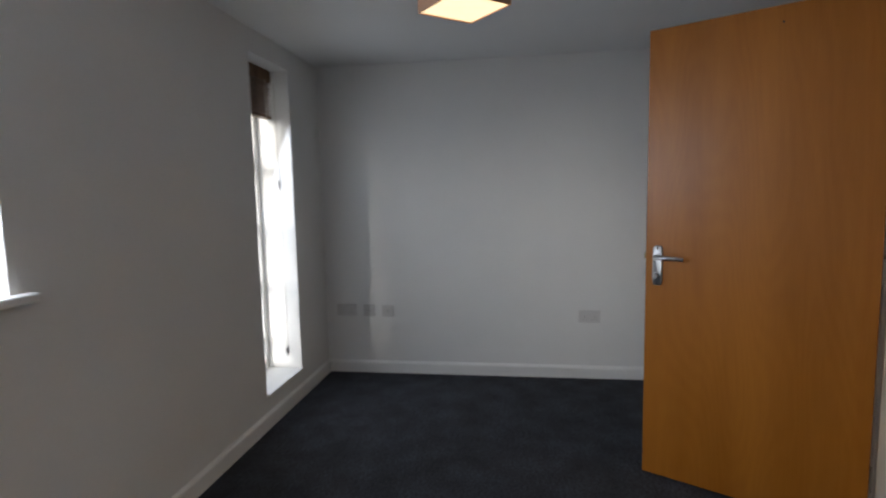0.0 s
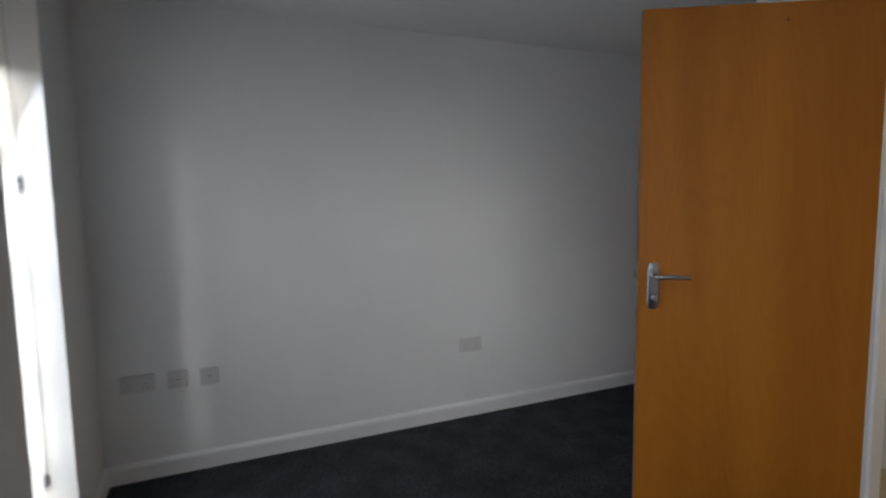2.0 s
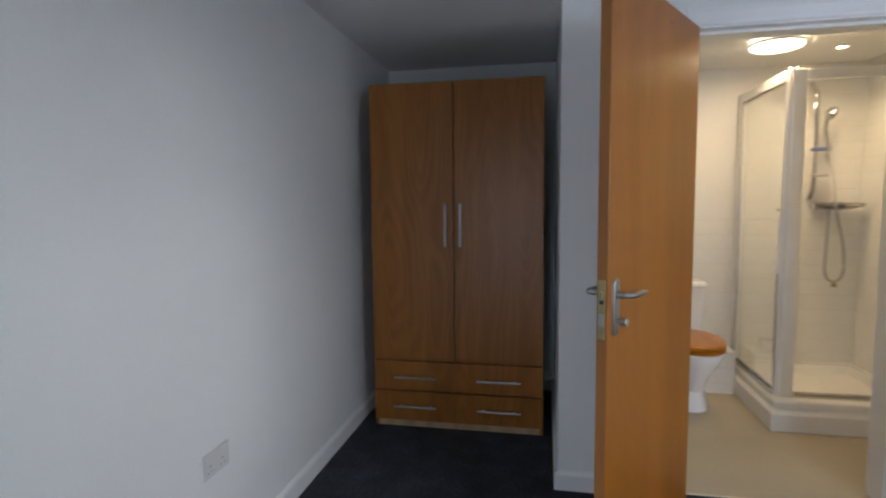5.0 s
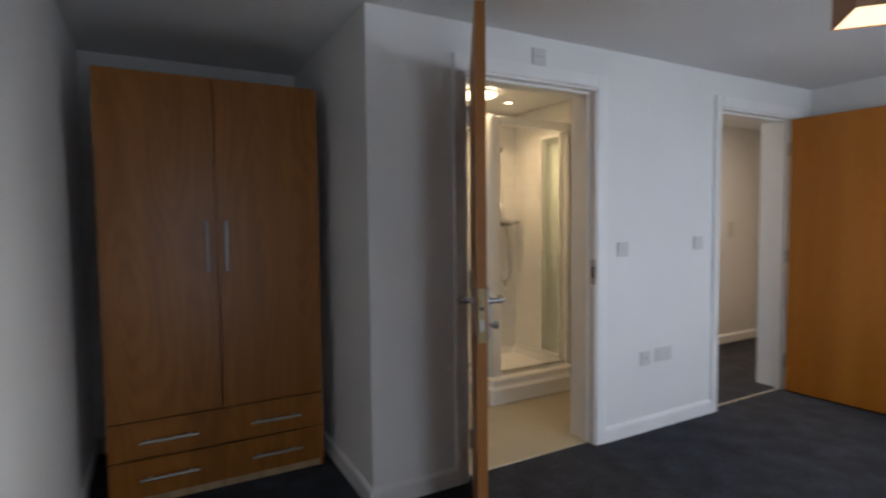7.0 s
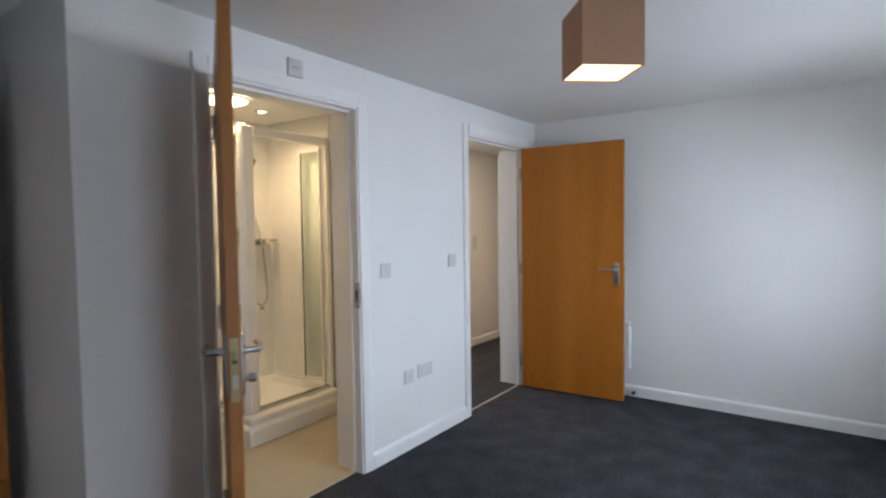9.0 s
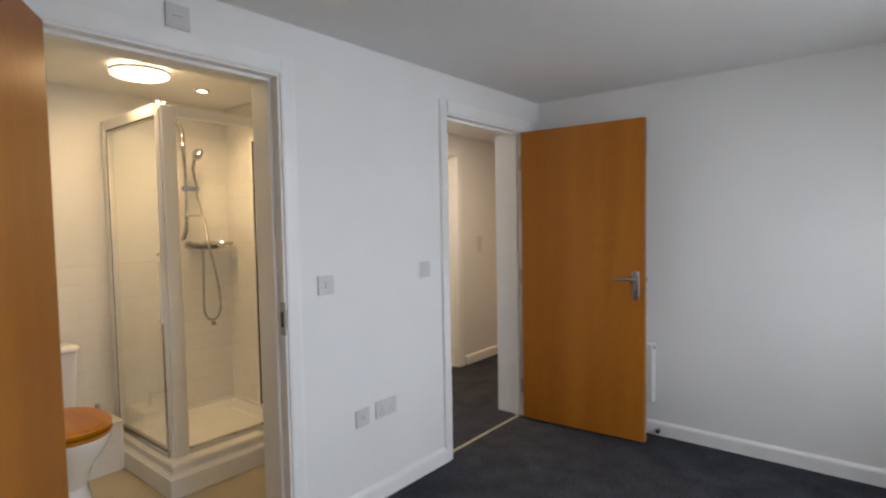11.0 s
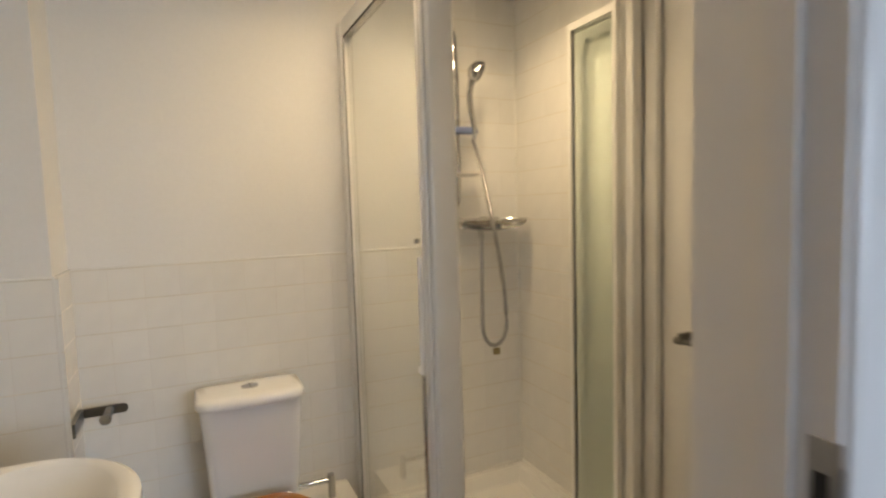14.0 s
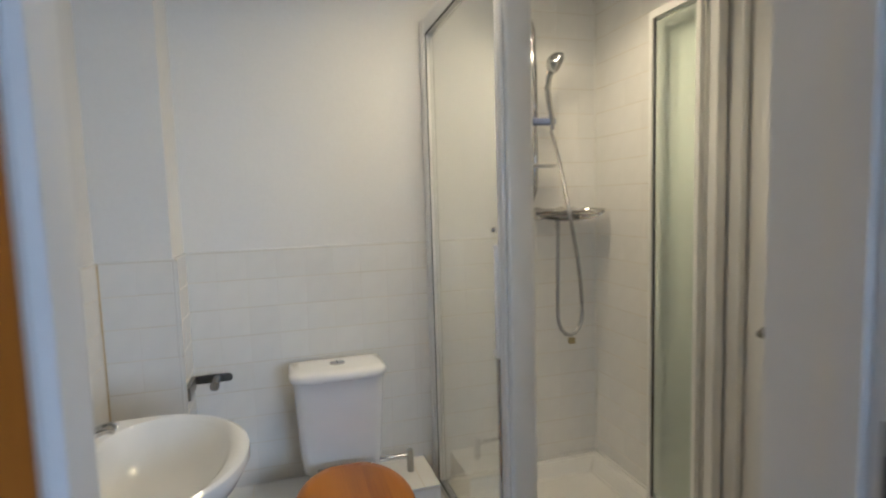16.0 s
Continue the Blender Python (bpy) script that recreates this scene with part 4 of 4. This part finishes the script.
part("lid", loft([seat_ring(0.4183, -0.024), seat_ring(0.4240, -0.022), seat_ring(0.4248, -0.004), seat_ring(0.4285, -0.001), seat_ring(0.442, -0.001), seat_ring(0.449, -0.010), seat_ring(0.451, -0.04)]), M_SEAT, toilet, "varnished wooden lid", True)
for x in (CX - 0.075, CX + 0.075):
    part("seat_hinge", tube([(x - 0.018, 1.378, 0.428), (x + 0.018, 1.378, 0.428)], 0.010, 10), M_CHROME, toilet, "chrome seat hinge", True)


def tank(z, hw, y_front, y_back, n=6, r=0.035):
    """Ring of a tank: straight back, rounded front corners."""
    out = [(CX - hw, y_back, z)]
    for k in range(n + 1):
        a = math.pi + (math.pi / 2) * k / n
        out.append((CX - hw + r + r * math.cos(a), y_front + r + r * math.sin(a), z))
    for k in range(n + 1):
        a = 1.5 * math.pi + (math.pi / 2) * k / n
        out.append((CX + hw - r + r * math.cos(a), y_front + r + r * math.sin(a), z))
    out.append((CX + hw, y_back, z))
    return out


CB = BY1 - 0.055
part("cistern", loft([tank(0.375, 0.125, 1.455, CB - 0.02), tank(0.385, 0.135, 1.448, CB - 0.015), tank(0.45, 0.142, 1.440, CB - 0.01), tank(0.60, 0.150, 1.432, CB), tank(0.718, 0.157, 1.426, CB)]), M_CERAMIC, toilet, "white tapered cistern", True)
part("cistern_lid", loft([tank(0.718, 0.158, 1.422, CB, r=0.055), tank(0.721, 0.167, 1.415, CB, r=0.062), tank(0.728, 0.170, 1.412, CB, r=0.064), tank(0.740, 0.169, 1.413, CB, r=0.063), tank(0.748, 0.164, 1.418, CB - 0.003, r=0.060), tank(0.754, 0.152, 1.430, CB - 0.012, r=0.05), tank(0.7565, 0.130, 1.450, CB - 0.03, r=0.035)]), M_CERAMIC, toilet, "white cistern lid with rounded ends", True)
btn = part("flush_button", loft([oval(CX, 1.515, 0.754, 0.027, 0.020, 28), oval(CX, 1.515, 0.761, 0.027, 0.020, 28), oval(CX, 1.515, 0.763, 0.022, 0.016, 28)]), M_CHROME, toilet, "chrome flush button", True)
part("button_split", boxes((CX - 0.002, CX + 0.001, 1.500, 1.530, 0.7628, 0.7636)), M_DARK, btn)
pipe = part("supply_pipe", tube([(CX + 0.12, 1.560, 0.372), (CX + 0.15, 1.560, 0.352), (CX + 0.21, 1.555, 0.350), (CX + 0.262, 1.550, 0.352)], 0.008, 10), M_CHROME, toilet, "chrome supply pipe", True)
part("pipe_elbow", tube([(CX + 0.262, 1.550, 0.372), (CX + 0.264, 1.550, 0.350), (CX + 0.264, 1.550, 0.287)], 0.013, 12), M_STEEL, pipe, "steel valve elbow", True)

# ---- basin ----
basin = thing("basin", "white ceramic pedestal basin with two chrome taps", "basin")
YC = 0.742


def bowl(z, back, front, half, n=56):
    """A ring that is round towards the room and squarer towards the wall, between two distances from the wall."""
    xc, out = BX0 + (back + front) / 2, []
    rx = (front - back) / 2
    for k in range(n):
        a = 2 * math.pi * k / n
        c, s = math.cos(a), math.sin(a)
        x = xc + rx * (c if c > 0 else -abs(c) ** 0.62)
        out.append((x, YC + half * math.copysign(abs(s) ** 0.96, s), z))
    return out


part("bowl", loft([bowl(0.640, 0.008, 0.22, 0.09), bowl(0.670, 0.008, 0.29, 0.14), bowl(0.730, 0.008, 0.385, 0.198), bowl(0.785, 0.008, 0.442, 0.233), bowl(0.820, 0.008, 0.462, 0.246), bowl(0.835, 0.008, 0.460, 0.245), bowl(0.840, 0.010, 0.452, 0.238), bowl(0.838, 0.140, 0.430, 0.222), bowl(0.830, 0.150, 0.420, 0.214), bowl(0.775, 0.160, 0.385, 0.180), bowl(0.735, 0.185, 0.33, 0.115), bowl(0.722, 0.22, 0.28, 0.04)]), M_CERAMIC, basin, "white ceramic bowl", True)
part("pedestal", loft([oval(BX0 + 0.145, YC, 0.004, 0.085, 0.095, 32, 2.6), oval(BX0 + 0.145, YC, 0.06, 0.075, 0.085, 32, 2.6), oval(BX0 + 0.145, YC, 0.45, 0.072, 0.082, 32, 2.6), oval(BX0 + 0.140, YC, 0.66, 0.085, 0.105, 32, 2.6)]), M_CERAMIC, basin, "white ceramic pedestal", True)
part("overflow", tube([(BX0 + 0.154, YC, 0.796), (BX0 + 0.163, YC, 0.794)], 0.010, 14), M_CHROME, basin, "chrome overflow ring", True)
part("waste", disc(BX0 + 0.25, YC, 0.720, 0.727, 0.024, 20, 0.003), M_CHROME, basin, "chrome waste", True)
for y in (YC + 0.075, YC - 0.075):
    tx = BX0 + 0.105
    t = part("tap", loft([oval(tx, y, z, r, r, 24) for z, r in ((0.837, 0.027), (0.845, 0.026), (0.872, 0.022), (0.880, 0.023), (0.884, 0.027), (0.908, 0.029), (0.918, 0.023), (0.921, 0.010))]), M_CHROME, basin, "chrome pillar tap", True)
    part("spout", tube([(tx + 0.010, y, 0.862), (tx + 0.040, y, 0.872), (tx + 0.070, y, 0.884), (tx + 0.085, y, 0.886), (tx + 0.096, y, 0.880)], [0.014, 0.012, 0.011, 0.013, 0.011], 12), M_CHROME, t, "", True)

mirror = thing("wall_mirror", "frameless mirror on the wall above the basin", "mirror")
part("glass", boxes((BX0 + 0.003, BX0 + 0.008, 0.45, 1.150, 1.182, 1.85), bevel=0.0015), M_MIRROR, mirror)
part("backing", boxes((BX0, BX0 + 0.003, 0.455, 1.145, 1.187, 1.845)), M_GREYLINE, mirror)

roll = thing("toilet_roll_holder", "empty steel toilet roll holder on the pipe boxing", "roll holder")
part("wall_plate", boxes((1.507, 1.521, 1.458, 1.590, 0.703, 0.746), bevel=0.0015), M_STEEL_DARK, roll)
part("arm", boxes((1.507, 1.626, 1.586, 1.591, 0.716, 0.746), bevel=0.002), M_STEEL_DARK, roll)
part("arm_end", tube([(1.626, 1.5862, 0.731), (1.626, 1.5908, 0.731)], 0.0148, 20), M_STEEL_DARK, roll, "rounded end of the arm", True)
part("spindle", tube([(1.590, 1.588, 0.731), (1.590, 1.500, 0.731)], 0.0125, 16), M_STEEL_DARK, roll, "", True)
part("spindle_cap", tube([(1.590, 1.500, 0.731), (1.590, 1.496, 0.731)], 0.016, 16), M_CHROME, roll, "", True)

towel = thing("towel_rail", "short double steel towel rail on the side wall", "towel rail")
part("wall_plate", boxes((BX1 - 0.006, BX1, 0.680, 0.710, 0.938, 1.010), bevel=0.002), M_STEEL_DARK, towel)
part("bracket", boxes((BX1 - 0.112, BX1 - 0.004, 0.687, 0.703, 0.945, 0.967), bevel=0.002), M_STEEL_DARK, towel)
for dx, dz in ((-0.104, 0.944), (-0.055, 0.952)):
    part("rail", tube([(BX1 + dx, 0.697, dz), (BX1 + dx, 0.36, dz)], 0.007, 12), M_STEEL_DARK, towel, "", True)
    part("end_cap", tube([(BX1 + dx, 0.715, dz), (BX1 + dx, 0.697, dz)], 0.011, 12), M_STEEL_DARK, towel, "", True)
part("bracket", boxes((BX1 - 0.112, BX1 - 0.004, 0.352, 0.368, 0.945, 0.967), bevel=0.002), M_STEEL_DARK, towel)
part("wall_plate", boxes((BX1 - 0.006, BX1, 0.345, 0.375, 0.938, 1.010), bevel=0.002), M_STEEL_DARK, towel)

# ---- bathroom lamps ----
round_lamp = thing("ceiling_lamp", "round lit opal ceiling lamp in the shower room", "ceiling lamp")
part("base", disc(2.36, 1.0, HB - 0.016, HB, 0.100, 40, 0.004), M_PLASTIC, round_lamp, "", True)
part("rim", disc(2.36, 1.0, HB - 0.034, HB - 0.020, 0.139, 40, 0.003), M_PLASTIC, round_lamp, "", True)
# extra glowing disc that throws the bright halo onto the ceiling
part("halo_glow", disc(2.36, 1.0, HB - 0.0198, HB - 0.0162, 0.125, 40), M_GLOW_ROUND, round_lamp, "glowing disc added to light a halo on the ceiling")
part("diffuser", loft([oval(2.36, 1.0, HB - 0.0345, 0.134, 0.134, 40), oval(2.36, 1.0, HB - 0.042, 0.132, 0.132, 40), oval(2.36, 1.0, HB - 0.048, 0.120, 0.120, 40)]), M_GLOW_ROUND, round_lamp, "glowing opal diffuser", True)
downlight = thing("downlight", "small recessed downlight over the shower", "downlight")
part("bezel", loft([oval(2.797, 1.235, HB, 0.043, 0.043, 32), oval(2.797, 1.235, HB - 0.006, 0.041, 0.041, 32), oval(2.797, 1.235, HB - 0.006, 0.031, 0.031, 32), oval(2.797, 1.235, HB - 0.001, 0.029, 0.029, 32)]), M_CHROME, downlight, "", True)
part("bulb", disc(2.797, 1.235, HB - 0.005, HB - 0.002, 0.027, 24), M_GLOW_SPOT, downlight, "glowing bulb")
# plain disc made up to go with the hall's added light
hall_fill_disc = thing("ceiling_lamp", "unseen round ceiling disc added above the hall fill light", "ceiling lamp")
part("base", disc(4.45, 0.70, HB - 0.006, HB, 0.13, 32), M_PLASTIC, hall_fill_disc)
# unseen disc added over the far bathroom fill
far_fill_disc = thing("ceiling_lamp", "unseen round ceiling disc added beyond the hall", "ceiling lamp")
part("base", disc(4.9, 2.2, HB - 0.006, HB, 0.13, 32), M_PLASTIC, far_fill_disc)

# ---- hall ----
tagged(part("trim_hall_opening", boxes((HX - 0.018, HX, EO[1] - 0.004, EO[1] + 0.062, 0, 2.036), (HX - 0.018, HX, EO[0] - 0.062, EO[0] + 0.004, 0, 2.036), (HX - 0.018, HX, EO[0] + 0.004, EO[1] - 0.004, 1.966, 2.036), bevel=0.003), M_TRIM, None, "white painted architrave round the open hall doorway"), category="architrave", kind="structure")
tagged(part("trim_hall_lining", boxes((HX, HX + 0.122, EO[1] - 0.020, EO[1] - 0.001, 0, 1.95), (HX, HX + 0.122, EO[0] + 0.001, EO[0] + 0.020, 0, 1.95), (HX, HX + 0.122, EO[0] + 0.001, EO[1] - 0.001, 1.95, 1.969)), M_TRIM, None, "white painted lining of the hall doorway"), category="door frame", kind="structure")
skirting("baseboard", HX + 0.123, 1.165, 8.6, 1.165, 0, -1)
wall_plate("entry_phone_switch", "small pale switch plate on the peach wall", 0.10, 0.07, pose(6.72, 1.165, 1.43), "slot")
# made-up ceiling disc above the end room's hidden fill
end_fill_disc = thing("ceiling_lamp", "unseen round ceiling disc added in the room at the hall end", "ceiling lamp")
part("base", disc(7.3, 0.2, HB - 0.006, HB, 0.13, 32), M_PLASTIC, end_fill_disc)
bath = thing("bathtub", "white bathtub with a plain panel beyond the hall", "bathtub")
part("panel", boxes((4.1, 5.8, 2.30, 2.32, 0.0, 0.50)), M_ACRYLIC, bath)
part("rim", boxes((4.08, 5.82, 2.28, 2.36, 0.50, 0.535), (4.08, 5.82, 2.92, 3.0, 0.50, 0.535), (4.08, 4.16, 2.36, 2.92, 0.50, 0.535), (5.74, 5.82, 2.36, 2.92, 0.50, 0.535), bevel=0.01), M_ACRYLIC, bath)
part("tub", boxes((4.16, 5.74, 2.36, 2.92, 0.10, 0.13)), M_ACRYLIC, bath)

# ---- wall tiles, last ----
P, J, JV, TT = 0.103, 0.0018, 0.0004, 0.006


def tile_mesh(w, h):
    """One glazed tile: lower left corner at 0, along x and z, face towards -y, with an eased edge."""
    bm = bmesh.new()
    e, d = 0.0009, 0.0004
    a = [bm.verts.new(p) for p in ((0, 0, 0), (w, 0, 0), (w, 0, h), (0, 0, h))]
    b = [bm.verts.new(p) for p in ((0, -TT + e, 0), (w, -TT + e, 0), (w, -TT + e, h), (0, -TT + e, h))]
    c = [bm.verts.new(p) for p in ((d, -TT, e), (w - d, -TT, e), (w - d, -TT, h - e), (d, -TT, h - e))]
    for r, s in ((a, b), (b, c)):
        for k in range(4):
            bm.faces.new((r[k], r[(k + 1) % 4], s[(k + 1) % 4], s[k]))
    bm.faces.new(c)
    bmesh.ops.recalc_face_normals(bm, faces=bm.faces[:])
    return mesh_of("tile", bm, M_TILE)


TILES = {}


def tiling(wall, origin, length, z0, z1, turn, z_ref, backing=True):
    """Tiles over a stretch of wall: origin in plan, length along the turned x, rows counted down from z_ref."""
    m = pose(origin[0], origin[1], 0, 0, 0, turn)
    if backing:
        part("grout", moved(boxes((0, length, -0.0055, 0, z0, z1)), m), M_GROUT, wall, "pale grout")
    rng = random.Random(round(1000 * (origin[0] + 3 * origin[1] + z0)))
    k0 = math.floor((z0 - z_ref) / P + 1e-6)
    z = z_ref + k0 * P
    while z < z1 - 0.005:
        lo, hi = max(z, z0), min(z + P - J, z1)
        x = 0.0
        while x < length - 0.012:
            w = min(P - JV, length - x)
            key = (round(w, 3), round(hi - lo, 3))
            if key[1] > 0.008:
                if key not in TILES:
                    TILES[key] = tile_mesh(*key)
                t = new("tile", TILES[key])
                t.parent = wall
                t.matrix_basis = m @ pose(x, -0.0003 * rng.random(), lo, rng.uniform(-0.07, 0.07), 0, rng.uniform(-0.07, 0.07))
            x += P
        z += P


ZT = 1.168
TS = 2.770          # the tiling steps up to the ceiling from here
tiling(wall_bb, (1.500, BY1), 0.845, 0.28, ZT, 0, ZT)
tiling(wall_bb, (2.345, BY1), TS - 2.345, 0.168, ZT, 0, ZT)
tiling(wall_bb, (TS, BY1), BX1 - TS, 0.168, HB, 0, ZT)
tiling(wall_br, (BX1, BY1 - 0.006), BY1 - 0.006 - 0.945, 0.168, HB, -90, ZT)
tiling(boxing, (BX0 + 0.006, 1.45), 0.224, 0.28, ZT, 0, ZT)
tiling(boxing, (1.50, 1.45), BY1 - 1.45 - 0.006, 0.28, ZT, 90, ZT)
tiling(wall_bl, (BX0, WB), 1.45 - WB - 0.006, 0.0, ZT, 90, ZT)
tiling(ledge, (BX0 + 0.006, 1.42), 2.345 - BX0 - 0.006, 0.0, 0.278, 0, 0.278)
lt = structure("trim_ledge_top", boxes((BX0, 2.345, 1.412, 1.654, 0.280, 0.287), bevel=0.002), M_TILE, "white tiled top of the pipe ledge", "ledge")
for i in range(1, 6):
    part("joint", boxes((BX0 + i * 0.2 - 0.0015, BX0 + i * 0.2 + 0.0015, 1.4125, 1.65, 0.2868, 0.2876)), M_GROUT, lt)
# thin strips added in place of the soft highlight on rounded tile edges
for args in ((1.50, TS, BY1 - 0.0075, BY1, ZT, ZT + 0.006), (BX0, 1.5075, 1.4425, 1.45, ZT, ZT + 0.006), (1.50, 1.5075, 1.45, BY1 - 0.0075, ZT, ZT + 0.006), (BX0, BX0 + 0.0075, WB, 1.4425, ZT, ZT + 0.006), (1.50, 1.5075, 1.4425, 1.45, 0.287, ZT)):
    structure("trim_tile_edge", boxes(args, bevel=0.002), M_TILE, "white glazed strip added for the highlight on the tile edge", "trim")
structure("trim_boxing_joint", tube([(BX0 + 0.007, 1.443, 0.30), (BX0 + 0.007, 1.443, ZT)], 0.0035, 8), M_TAN, "yellowed sealant in the tiled corner by the boxing", "trim", True)
structure("trim_shower_joint", tube([(TX0 + 0.02, BY1 - 0.008, 0.174), (BX1 - 0.008, BY1 - 0.008, 0.174), (BX1 - 0.008, TY0 + 0.03, 0.174)], 0.006, 8), M_SILICONE, "white silicone joint round the shower tray", "trim", True)
structure("trim_shower_corner", tube([(BX1 - 0.007, BY1 - 0.007, 0.174), (BX1 - 0.007, BY1 - 0.007, HB)], 0.005, 8), M_SILICONE, "white silicone joint in the shower corner", "trim", True)
